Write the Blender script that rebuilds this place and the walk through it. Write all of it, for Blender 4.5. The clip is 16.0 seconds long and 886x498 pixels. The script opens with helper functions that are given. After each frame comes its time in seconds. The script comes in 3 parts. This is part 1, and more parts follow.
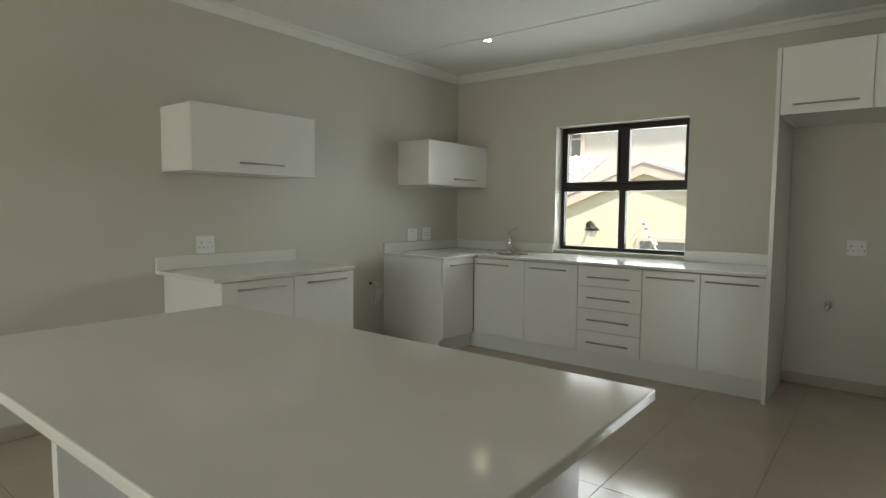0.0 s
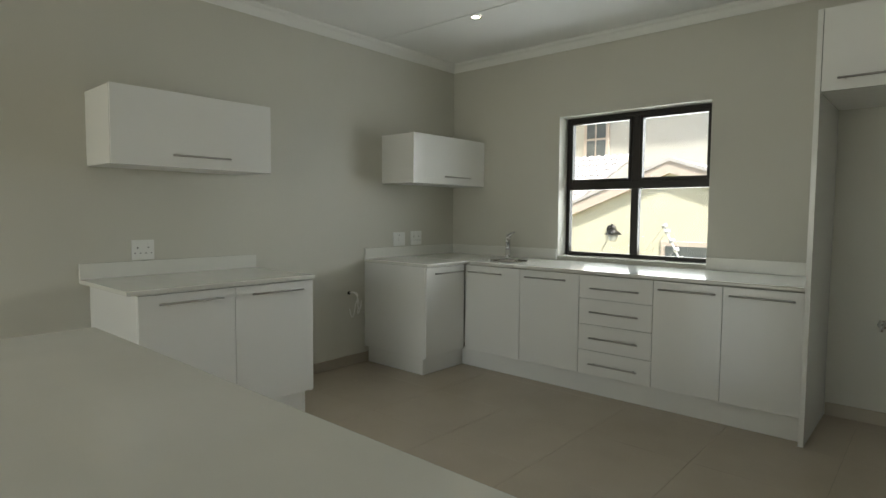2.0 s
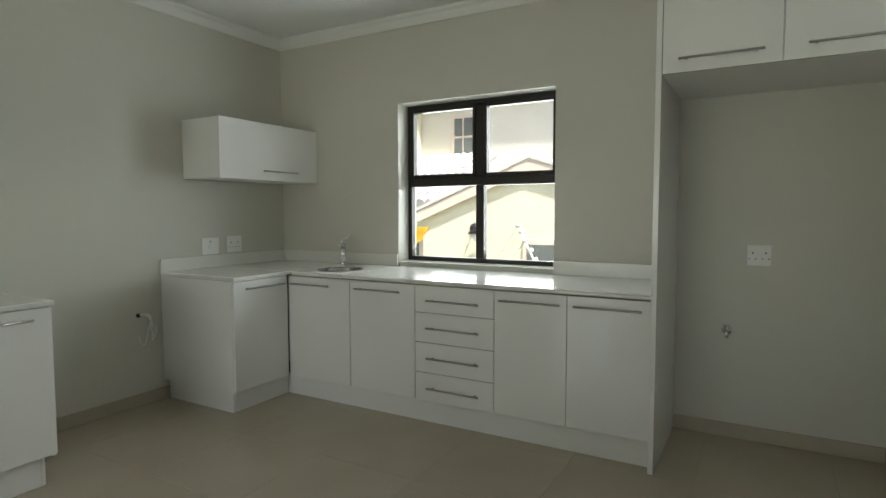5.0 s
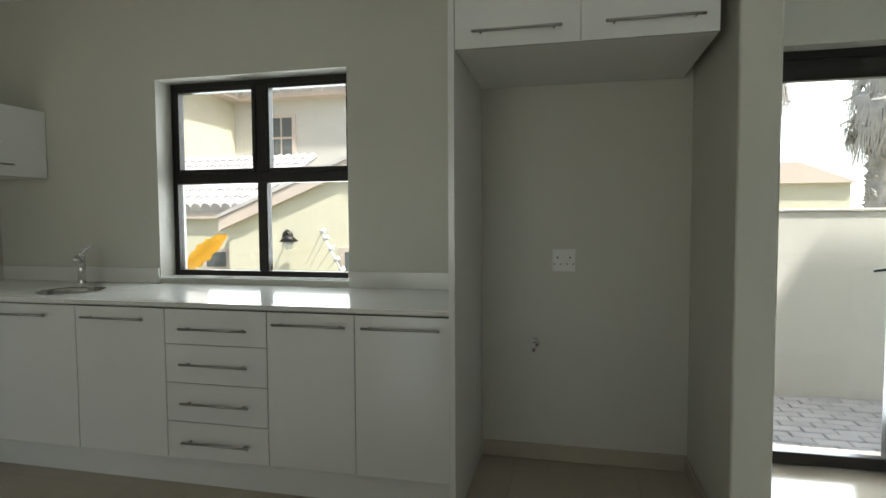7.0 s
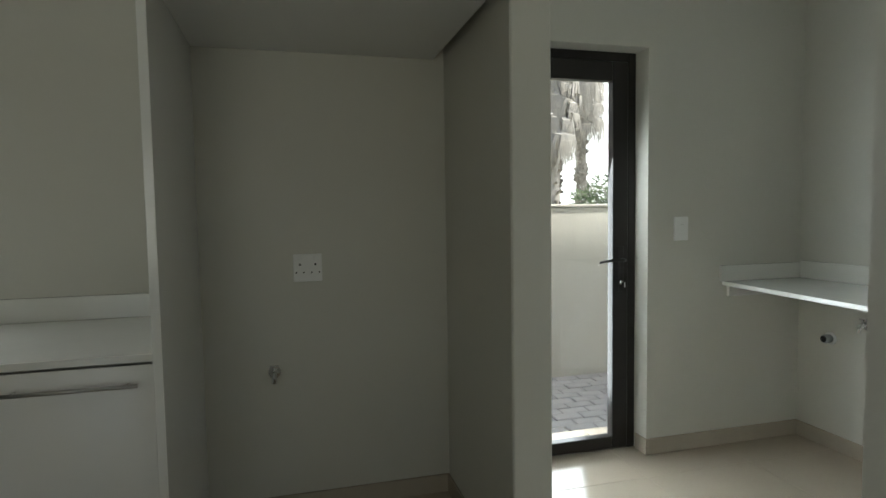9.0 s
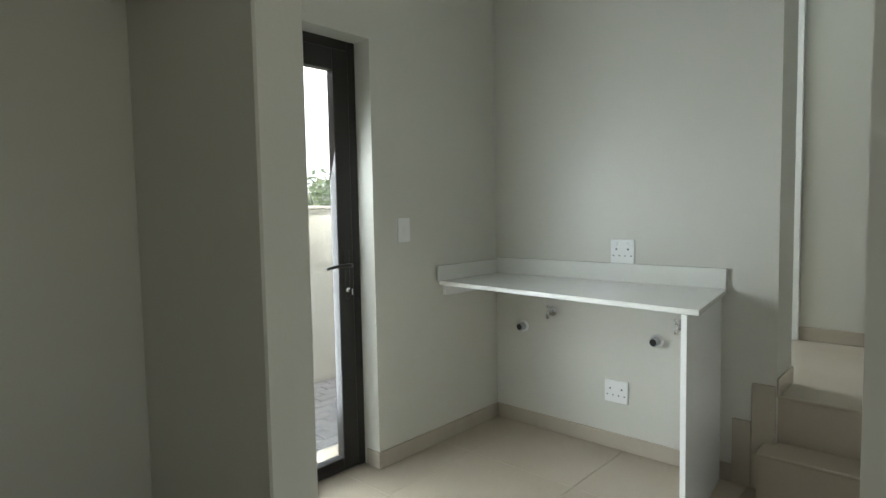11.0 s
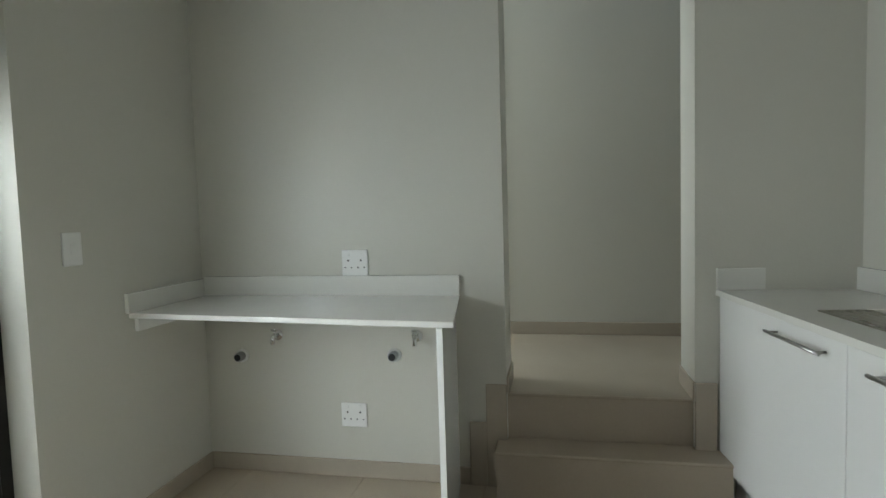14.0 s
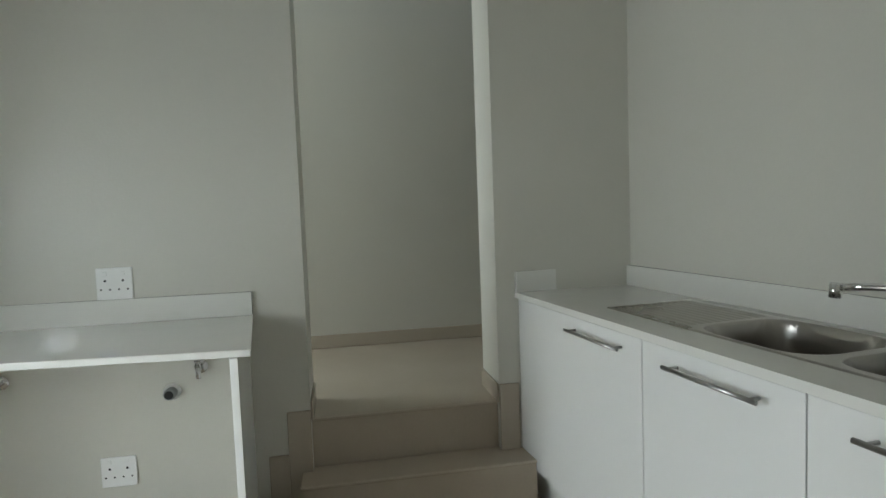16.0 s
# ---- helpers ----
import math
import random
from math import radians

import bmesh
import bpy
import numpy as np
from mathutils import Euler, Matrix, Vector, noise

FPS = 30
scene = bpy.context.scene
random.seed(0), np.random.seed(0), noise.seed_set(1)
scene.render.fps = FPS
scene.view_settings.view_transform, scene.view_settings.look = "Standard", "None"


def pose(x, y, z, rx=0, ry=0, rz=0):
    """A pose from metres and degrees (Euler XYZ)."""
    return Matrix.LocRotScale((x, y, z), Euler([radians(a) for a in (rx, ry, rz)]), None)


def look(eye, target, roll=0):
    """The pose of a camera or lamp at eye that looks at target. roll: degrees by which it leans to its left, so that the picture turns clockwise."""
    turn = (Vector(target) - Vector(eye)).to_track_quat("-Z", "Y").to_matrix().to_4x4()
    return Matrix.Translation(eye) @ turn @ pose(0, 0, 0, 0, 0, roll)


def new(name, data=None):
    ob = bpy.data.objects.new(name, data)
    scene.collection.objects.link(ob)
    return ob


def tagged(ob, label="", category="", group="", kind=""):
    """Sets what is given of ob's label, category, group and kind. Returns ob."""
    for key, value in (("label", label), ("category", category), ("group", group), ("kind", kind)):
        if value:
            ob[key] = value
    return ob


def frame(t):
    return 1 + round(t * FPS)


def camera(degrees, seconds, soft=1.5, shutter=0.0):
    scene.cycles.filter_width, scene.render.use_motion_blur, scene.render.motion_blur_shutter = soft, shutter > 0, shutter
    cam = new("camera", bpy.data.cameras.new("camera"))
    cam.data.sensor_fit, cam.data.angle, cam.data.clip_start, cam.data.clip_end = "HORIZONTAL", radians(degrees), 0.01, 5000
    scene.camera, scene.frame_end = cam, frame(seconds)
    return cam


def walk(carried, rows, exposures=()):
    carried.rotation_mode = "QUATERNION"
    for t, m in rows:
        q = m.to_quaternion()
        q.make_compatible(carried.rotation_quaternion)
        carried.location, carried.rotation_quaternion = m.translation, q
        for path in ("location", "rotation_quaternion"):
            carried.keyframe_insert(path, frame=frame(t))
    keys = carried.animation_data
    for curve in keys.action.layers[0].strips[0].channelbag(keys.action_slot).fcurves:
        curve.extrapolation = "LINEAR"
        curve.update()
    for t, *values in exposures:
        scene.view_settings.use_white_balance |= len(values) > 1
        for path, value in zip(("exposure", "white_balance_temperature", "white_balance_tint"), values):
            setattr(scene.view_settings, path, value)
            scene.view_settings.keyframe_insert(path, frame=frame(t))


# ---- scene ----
cam = camera(76.0, 16.0)

PATH = [
    (0, (3.837, -5.097, 1.327), (2.599, -3.533, 1.185), 0.5),
    (0.5, (3.789, -4.894, 1.311), (2.52, -3.355, 1.176), 0.5),
    (1, (3.783, -4.712, 1.321), (2.492, -3.19, 1.183), 0.5),
    (1.5, (3.777, -4.533, 1.314), (2.468, -3.027, 1.186), 0.4),
    (2, (3.748, -4.391, 1.3), (2.426, -2.895, 1.173), 0.4),
    (2.5, (3.681, -4.258, 1.313), (2.362, -2.759, 1.19), 0.4),
    (3, (3.669, -4.142, 1.303), (2.375, -2.622, 1.182), 0.4),
    (5.5, (3.66, -3.464, 1.315), (2.798, -1.664, 1.189), -0.2),
    (6, (3.672, -3.286, 1.302), (2.937, -1.43, 1.184), -0.2),
    (6.5, (3.701, -3.144, 1.291), (3.077, -1.247, 1.175), -0.2),
    (7, (3.686, -3.005, 1.286), (3.239, -1.058, 1.178), -0.3),
    (7.5, (3.666, -2.889, 1.301), (3.462, -0.903, 1.184), -0.5),
    (8, (3.641, -2.759, 1.272), (3.656, -0.762, 1.164), -0.7),
    (8.5, (3.613, -2.608, 1.283), (3.87, -0.628, 1.164), -0.8),
    (9, (3.582, -2.477, 1.287), (4.093, -0.548, 1.162), -0.9),
    (9.5, (3.536, -2.344, 1.294), (4.346, -0.52, 1.16), -0.9),
    (12, (3.574, -1.913, 1.253), (5.292, -0.895, 1.132), -1.4),
    (12.5, (3.626, -1.861, 1.245), (5.425, -0.997, 1.125), -1.5),
    (13, (3.694, -1.801, 1.252), (5.553, -1.071, 1.134), -1.5),
    (13.5, (3.742, -1.751, 1.282), (5.652, -1.171, 1.15), -1.6),
    (14, (3.758, -1.698, 1.286), (5.714, -1.301, 1.156), -1.7),
    (14.5, (3.786, -1.651, 1.289), (5.774, -1.478, 1.159), -1.9),
    (15, (3.821, -1.626, 1.289), (5.815, -1.678, 1.154), -2.0),
    (15.5, (3.888, -1.617, 1.283), (5.871, -1.837, 1.149), -2.1),
    (16, (3.951, -1.613, 1.288), (5.915, -1.966, 1.156), -2.1),
]
walk(cam, [(t, look(e, g, r)) for t, e, g, r in PATH],
     exposures=[(0, 1.0, 6600, 4), (3, 1.05, 6450, 4), (5.5, 1.15, 6350, 3), (7.5, 0.6, 6300, 4), (8.5, 0.35, 6350, 4), (9.5, 0.6, 6350, 4), (12, 0.92, 6250, 5), (13.5, 0.6, 6350, 5), (16, 0.55, 6400, 5)])

# ---- daylight ----
world = bpy.data.worlds.new("sky")
scene.world = world
world.use_nodes = True
wn = world.node_tree
sky = wn.nodes.new("ShaderNodeTexSky")
sky.sky_type, sky.sun_disc = "NISHITA", False
sky.sun_elevation, sky.sun_rotation = radians(58), radians(122)
sky.dust_density, sky.air_density = 3.0, 1.0
bg = wn.nodes["Background"]
bg.inputs["Strength"].default_value = 0.15
wn.links.new(sky.outputs[0], bg.inputs[0])
sun = new("sun", bpy.data.lights.new("sun", "SUN"))
sun.data.energy, sun.data.angle, sun.data.color = 5.0, radians(3.0), (1.0, 0.95, 0.88)
sun.matrix_world = look((0, 0, 0), (-0.45, 0.28, -0.85))


def opening_light(name, eye, target, w, h, power, color=(0.93, 0.97, 1.0)):
    ob = new(name, bpy.data.lights.new(name, "AREA"))
    ob.data.shape, ob.data.size, ob.data.size_y = "RECTANGLE", w, h
    ob.data.energy, ob.data.color = power, color
    ob.matrix_world = look(eye, target)
    return ob


opening_light("window_daylight", (1.84, 0.30, 1.55), (1.84, -3, 1.2), 1.1, 1.1, 14)
opening_light("door_daylight", (4.92, 0.36, 0.86), (5.5, -3, -0.2), 0.75, 1.5, 27, (0.88, 0.94, 1.0))
opening_light("patio_daylight", (1.9, -8.12, 1.15), (1.9, 0, 1.2), 3.2, 2.1, 18, (1.0, 0.98, 0.92))
opening_light("passage_daylight", (7.15, 0.95, 1.9), (7.1, -3, 0.0), 0.9, 1.8, 42, (0.86, 0.93, 1.0))


# ---- materials ----
def material(name, color, rough=0.5, metal=0.0, vary=0.06, scale=3.0, fine=60.0, bump=0.05, spec=0.5, coat=0.0, tint=None, per_piece=0.0):
    m = bpy.data.materials.new(name)
    m.use_nodes = True
    nt = m.node_tree
    p = nt.nodes["Principled BSDF"]
    p.inputs["Metallic"].default_value = metal
    p.inputs["Specular IOR Level"].default_value = spec
    p.inputs["Coat Weight"].default_value = coat
    p.inputs["Coat Roughness"].default_value = 0.06
    geo = nt.nodes.new("ShaderNodeNewGeometry")
    n1 = nt.nodes.new("ShaderNodeTexNoise")
    n1.inputs["Scale"].default_value, n1.inputs["Detail"].default_value = scale, 5
    n2 = nt.nodes.new("ShaderNodeTexNoise")
    n2.inputs["Scale"].default_value, n2.inputs["Detail"].default_value = fine, 3
    for n in (n1, n2):
        nt.links.new(geo.outputs["Position"], n.inputs["Vector"])
    add = nt.nodes.new("ShaderNodeMath")
    add.operation = "MULTIPLY_ADD"
    add.inputs[1].default_value = 0.35
    nt.links.new(n2.outputs[0], add.inputs[0])
    nt.links.new(n1.outputs[0], add.inputs[2])
    fac = add.outputs[0]
    if per_piece:
        info = nt.nodes.new("ShaderNodeObjectInfo")
        mul = nt.nodes.new("ShaderNodeMath")
        mul.operation = "MULTIPLY_ADD"
        mul.inputs[1].default_value = per_piece
        nt.links.new(info.outputs["Random"], mul.inputs[0])
        nt.links.new(fac, mul.inputs[2])
        fac = mul.outputs[0]
    ramp = nt.nodes.new("ShaderNodeValToRGB")
    hi = tint or color
    a, b = ramp.color_ramp.elements
    a.position, b.position = 0.35, 1.0
    a.color = (*[c * (1 - vary) for c in color], 1)
    b.color = (*[min(0.95, c * (1 + vary)) for c in hi], 1)
    nt.links.new(fac, ramp.inputs[0])
    nt.links.new(ramp.outputs[0], p.inputs["Base Color"])
    rr = nt.nodes.new("ShaderNodeMapRange")
    rr.inputs["To Min"].default_value, rr.inputs["To Max"].default_value = rough * 0.85, min(1, rough * 1.15)
    nt.links.new(n1.outputs[0], rr.inputs[0])
    nt.links.new(rr.outputs[0], p.inputs["Roughness"])
    if bump:
        bp = nt.nodes.new("ShaderNodeBump")
        bp.inputs["Strength"].default_value, bp.inputs["Distance"].default_value = bump, 0.004
        nt.links.new(n2.outputs[0], bp.inputs["Height"])
        nt.links.new(bp.outputs[0], p.inputs["Normal"])
    return m


PAINT = material("wall_paint", (0.59, 0.578, 0.515), 0.42, vary=0.03, scale=1.2, fine=90, bump=0.12, spec=0.4)
CEIL = material("ceiling_paint", (0.76, 0.76, 0.74), 0.8, vary=0.02, bump=0.05)
CORNICE = material("cornice_paint", (0.78, 0.78, 0.75), 0.6, vary=0.02, bump=0.03)
WHITE = material("white_gloss_board", (0.80, 0.80, 0.78), 0.16, vary=0.012, scale=2, fine=200, bump=0.01, coat=0.3)
CARCASS = material("white_melamine", (0.78, 0.78, 0.76), 0.35, vary=0.015, fine=150, bump=0.02)
QUARTZ = material("white_quartz", (0.74, 0.735, 0.69), 0.13, vary=0.03, scale=5, fine=240, bump=0.008, coat=0.2)
TILE = material("porcelain_tile", (0.42, 0.36, 0.285), 0.15, vary=0.07, scale=2.5, fine=80, bump=0.012, per_piece=0.05)
SKIRT = material("tile_skirting", (0.44, 0.385, 0.31), 0.25, vary=0.06, scale=4, fine=90, bump=0.02)
GROUT = material("grout", (0.40, 0.345, 0.27), 0.9, vary=0.1, fine=200)
BRONZE = material("dark_bronze_aluminium", (0.022, 0.019, 0.017), 0.38, metal=0.35, vary=0.15, fine=150, bump=0.02)
STEEL = material("brushed_steel", (0.42, 0.41, 0.39), 0.30, metal=1.0, vary=0.08, fine=250, bump=0.03)
SINK = material("stainless_sink", (0.46, 0.44, 0.41), 0.28, metal=1.0, vary=0.06, fine=300, bump=0.02)
CHROME = material("chrome", (0.72, 0.72, 0.72), 0.07, metal=1.0, vary=0.03, bump=0)
PLASTIC = material("white_plastic", (0.80, 0.80, 0.78), 0.3, vary=0.01, bump=0)
HOLE = material("socket_hole", (0.012, 0.012, 0.012), 0.7, vary=0.1, bump=0)
GREYPIPE = material("grey_pipe", (0.33, 0.34, 0.34), 0.5, vary=0.05, bump=0)
CREAM = material("cream_plaster", (0.62, 0.585, 0.44), 0.85, vary=0.06, scale=0.8, fine=40, bump=0.25)
YARDWALL = material("yard_wall_plaster", (0.60, 0.575, 0.51), 0.85, vary=0.05, scale=0.9, fine=40, bump=0.25)
FASCIA = material("fascia_paint", (0.60, 0.50, 0.42), 0.7, vary=0.05)
ROOF = material("roof_tile", (0.45, 0.42, 0.40), 0.8, vary=0.2, scale=6, per_piece=0.3)
PAVER = material("paver", (0.40, 0.385, 0.37), 0.9, vary=0.16, scale=9, fine=60, bump=0.4, per_piece=0.4)
SAND = material("joint_sand", (0.20, 0.19, 0.17), 0.95, vary=0.15, bump=0.3)
LAWN = material("dry_ground", (0.22, 0.21, 0.14), 0.95, vary=0.3, scale=0.6, bump=0.4)
BARK = material("palm_bark", (0.40, 0.375, 0.34), 0.95, vary=0.35, scale=8, fine=40, bump=0.6)
DEADLEAF = material("dry_frond", (0.50, 0.48, 0.45), 0.9, vary=0.2, scale=4, tint=(0.52, 0.49, 0.44))
LEAF = material("green_leaf", (0.06, 0.105, 0.035), 0.6, vary=0.35, scale=5, tint=(0.11, 0.15, 0.06))
YELLOWLEAF = material("yellow_banana_leaf", (0.72, 0.48, 0.03), 0.55, vary=0.2, scale=6, tint=(0.66, 0.34, 0.02))
DARKGLASS = material("far_window_glass", (0.10, 0.11, 0.11), 0.12, vary=0.1, bump=0)

GLASS = bpy.data.materials.new("clear_glass")
GLASS.use_nodes = True
gn = GLASS.node_tree
gn.nodes.remove(gn.nodes["Principled BSDF"])
gmix, gtr, ggl, gfr = (gn.nodes.new("ShaderNode" + k) for k in ("MixShader", "BsdfTransparent", "BsdfGlossy", "Fresnel"))
ggl.inputs["Roughness"].default_value = 0.02
gfr.inputs["IOR"].default_value = 1.45
gn.links.new(gfr.outputs[0], gmix.inputs[0])
gn.links.new(gtr.outputs[0], gmix.inputs[1])
gn.links.new(ggl.outputs[0], gmix.inputs[2])
gn.links.new(gmix.outputs[0], gn.nodes["Material Output"].inputs[0])

GLOW = bpy.data.materials.new("downlight_lens")
GLOW.use_nodes = True
gp = GLOW.node_tree.nodes["Principled BSDF"]
gp.inputs["Emission Color"].default_value = (1.0, 0.86, 0.66, 1)
gp.inputs["Emission Strength"].default_value = 14.0


# ---- shaping helpers ----
def box(bm, lo, hi, bevel=0.0, seg=1):
    lo, hi = [min(a, b) for a, b in zip(lo, hi)], [max(a, b) for a, b in zip(lo, hi)]
    tmp = bmesh.new()
    size, mid = Vector(hi) - Vector(lo), (Vector(hi) + Vector(lo)) / 2
    bmesh.ops.create_cube(tmp, size=1, matrix=Matrix.Translation(mid) @ Matrix.Diagonal((*size, 1)))
    if bevel:
        bmesh.ops.bevel(tmp, geom=tmp.edges[:], offset=min(bevel, min(size) * 0.45), segments=seg, affect="EDGES", profile=0.5)
    me = bpy.data.meshes.new("tmp")
    tmp.to_mesh(me)
    tmp.free()
    bm.from_mesh(me)
    bpy.data.meshes.remove(me)
    return bm


def rod(bm, a, b, r, r2=None, n=12):
    a, b = Vector(a), Vector(b)
    m = Matrix.Translation((a + b) / 2) @ (b - a).to_track_quat("Z", "Y").to_matrix().to_4x4()
    bmesh.ops.create_cone(bm, cap_ends=True, segments=n, radius1=r, radius2=r if r2 is None else r2, depth=(b - a).length, matrix=m)
    return bm


def tube(bm, pts, r, n=10):
    rings = []
    pts = [Vector(p) for p in pts]
    for i, p in enumerate(pts):
        d = (pts[min(i + 1, len(pts) - 1)] - pts[max(i - 1, 0)]).normalized()
        q = d.to_track_quat("Z", "Y").to_matrix()
        rr = r[i] if isinstance(r, (list, tuple)) else r
        rings.append([bm.verts.new(p + q @ Vector((math.cos(k * math.tau / n) * rr, math.sin(k * math.tau / n) * rr, 0))) for k in range(n)])
    for s, e in zip(rings, rings[1:]):
        for k in range(n):
            bm.faces.new((s[k], s[(k + 1) % n], e[(k + 1) % n], e[k]))
    bm.faces.new(rings[0][::-1])
    bm.faces.new(rings[-1])
    return bm


def arc(p0, p1, p2, n=8):
    p0, p1, p2 = Vector(p0), Vector(p1), Vector(p2)
    return [(1 - t) ** 2 * p0 + 2 * t * (1 - t) * p1 + t * t * p2 for t in (i / n for i in range(n + 1))]


def mesh_of(name, bm, mat, smooth=False):
    me = bpy.data.meshes.new(name)
    bmesh.ops.recalc_face_normals(bm, faces=bm.faces[:])
    if smooth:
        for f in bm.faces:
            f.smooth = True
    bm.to_mesh(me)
    bm.free()
    me.materials.append(mat)
    return me


def part(name, bm, mat, parent, label="", smooth=False):
    ob = new(name, mesh_of(name, bm, mat, smooth))
    ob.parent = parent
    if label:
        ob["label"] = label
    return ob


def thing(name, label, category, at=(0, 0, 0), group="", turn=0):
    ob = new(name)
    ob.empty_display_size = 0.05
    ob.matrix_world = pose(*at, 0, 0, turn)
    return tagged(ob, label, category, group)


def structure(name, bm, mat, label, category="wall"):
    return tagged(new(name, mesh_of(name, bm, mat)), label, category, kind="structure")


def b(lo, hi, bevel=0.0, seg=1):
    return box(bmesh.new(), lo, hi, bevel, seg)


def prism_up(pts, z0, z1):
    bm = bmesh.new()
    f, k = [bm.verts.new((x, y, z0)) for x, y in pts], [bm.verts.new((x, y, z1)) for x, y in pts]
    bm.faces.new(f)
    bm.faces.new(k[::-1])
    for i in range(len(pts)):
        j = (i + 1) % len(pts)
        bm.faces.new((f[i], k[i], k[j], f[j]))
    return bm


# ---- structure ----
H = 2.765
T = 6.33
bm = b((-0.25, -8.2, -0.3), (0, 0.25, H + 0.15))
structure("wall_west", bm, PAINT, "painted warm-grey plaster wall behind the kitchen units")
WX0, WX1, WZ0, WZ1 = 1.21, 2.450, 0.922, 2.132
bm = b((0, 0, -0.3), (WX0, 0.25, H + 0.15))
box(bm, (WX1, 0, -0.3), (4.3, 0.25, H + 0.15))
box(bm, (WX0, 0, -0.3), (WX1, 0.25, WZ0))
box(bm, (WX0, 0, WZ1), (WX1, 0.25, H + 0.15))
structure("wall_north", bm, PAINT, "painted warm-grey plaster wall with window opening above the counter")
bm = b((4.252, -0.797, -0.3), (4.392, -0.001, H + 0.15), 0.006)
structure("wall_nib", bm, PAINT, "short painted plaster wall end beside the fridge recess")
DX0, DX1, DZ1, DY = 4.45, 5.352, 2.108, 0.077
bm = b((4.30, DY, -0.3), (DX0, DY + 0.25, H + 0.15))
box(bm, (DX1, DY, -0.3), (T + 0.3, DY + 0.25, H + 0.15))
box(bm, (DX0, DY, DZ1), (DX1, DY + 0.25, H + 0.15))
box(bm, (4.301, 0.0, -0.3), (4.392, DY, H + 0.15))
structure("wall_scullery_north", bm, PAINT, "painted warm-grey plaster wall holding the glazed back door")
OY0, OY1, P0 = -1.456, -2.27, 0.435
TW = 0.28
bm = b((T, OY0, -0.3), (T + TW, DY, H + 0.15))
box(bm, (T, -3.4, -0.3), (T + TW, OY1, H + 0.15))
box(bm, (T, OY1, 2.62), (T + TW, OY0, H + 0.15))
structure("wall_east", bm, PAINT, "painted warm-grey plaster wall with an open passage doorway")
SINK_AT = pose(T, -2.352, 0.025, 0, 0, 6.5)
ob = structure("wall_scullery_south", b((-2.4, -0.80, -0.3), (0.2, -0.55, H + 0.15)), PAINT, "painted warm-grey plaster wall behind the sink counter")
ob.matrix_world = SINK_AT
bm = prism_up([(4.225, -1.972), (4.25, -1.980), (4.42, -2.30), (4.42, -3.3), (4.225, -3.3)], -0.3, H + 0.15)
box(bm, (4.235, -3.5, -0.3), (6.9, -3.3, H + 0.15))
structure("wall_partition", bm, PAINT, "painted plaster partition between kitchen and scullery")
bm = b((6.6, -8.2, -0.3), (6.85, -3.5, H + 0.15))
structure("wall_living_east", bm, PAINT, "plain painted plaster wall of the living side")
bm = b((0, -8.2, -0.3), (0.3, -8.0, H + 0.15))
box(bm, (3.5, -8.2, -0.3), (6.85, -8.0, H + 0.15))
box(bm, (0.3, -8.2, 2.2), (3.5, -8.0, H + 0.15))
structure("wall_south", bm, PAINT, "plain painted plaster wall with a wide patio opening")
# passage beyond the doorway
bm = b((7.65, -4.4, P0 - 0.2), (7.95, 1.2, 3.2))
box(bm, (T + TW, 1.0, P0 - 0.2), (7.95, 1.2, 3.2))
box(bm, (T + TW, -4.7, P0 - 0.2), (7.95, -4.45, 3.2))
structure("wall_passage", bm, PAINT, "painted pale grey wall of the raised passage")
bm = b((T + TW - 0.01, -4.45, 3.0), (7.95, 1.2, 3.2))
structure("ceiling_passage", bm, CEIL, "white painted passage ceiling", "ceiling")
bm = b((-0.25, -8.2, H), (T + TW, 0.45, H + 0.12))
for y in (-1.04, -3.44, -5.84):
    box(bm, (0.02, y - 0.022, H - 0.007), (4.25, y + 0.022, H), 0.003)
structure("ceiling", bm, CEIL, "white painted board ceiling with joint strips", "ceiling")


def cornice(name, a, c, inward):
    bm = bmesh.new()
    a, c, n = Vector(a), Vector(c), Vector(inward)
    prof = [(0, 0), (0, -0.075), (0.012, -0.075), (0.022, -0.060), (0.045, -0.030), (0.066, -0.020), (0.075, -0.010), (0.075, 0)]
    rows = [[bm.verts.new(p + n * u + Vector((0, 0, H - 0.001 + w))) for u, w in prof] for p in (a, c)]
    for k in range(len(prof)):
        bm.faces.new((rows[0][k], rows[0][(k + 1) % len(prof)], rows[1][(k + 1) % len(prof)], rows[1][k]))
    bm.faces.new(rows[0])
    bm.faces.new(rows[1][::-1])
    structure(name, bm, CORNICE, "white moulded cornice along the ceiling", "cornice")


cornice("cornice_west", (0, -8, 0), (0, 0, 0), (1, 0, 0))
cornice("cornice_north", (0.0, 0, 0), (4.235, 0, 0), (0, -1, 0))
cornice("cornice_partition", (4.225, -3.3, 0), (4.225, -1.972, 0), (-1, 0, 0))
cornice("cornice_scullery", (4.392, DY, 0), (T, DY, 0), (0, -1, 0))
cornice("cornice_east", (T, DY, 0), (T, OY1 - 0.6, 0), (-1, 0, 0))

# ---- floors ----
bm = b((-0.25, -8.2, -0.3), (T + 0.02, 0.45, -0.004))
box(bm, (T + 0.02, -8.2, -0.3), (6.85, -3.3, -0.004))
floor = structure("floor", bm, GROUT, "polished beige porcelain tiled floor", "floor")
bm = b((T + 0.04, -4.6, P0 - 0.2), (7.95, 1.2, P0))
structure("floor_passage", bm, TILE, "polished beige tiled floor of the raised passage", "floor")


def skirting(name, lo, hi):
    structure(name, b(lo, hi, 0.003), SKIRT, "beige tile skirting along the wall", "skirting")


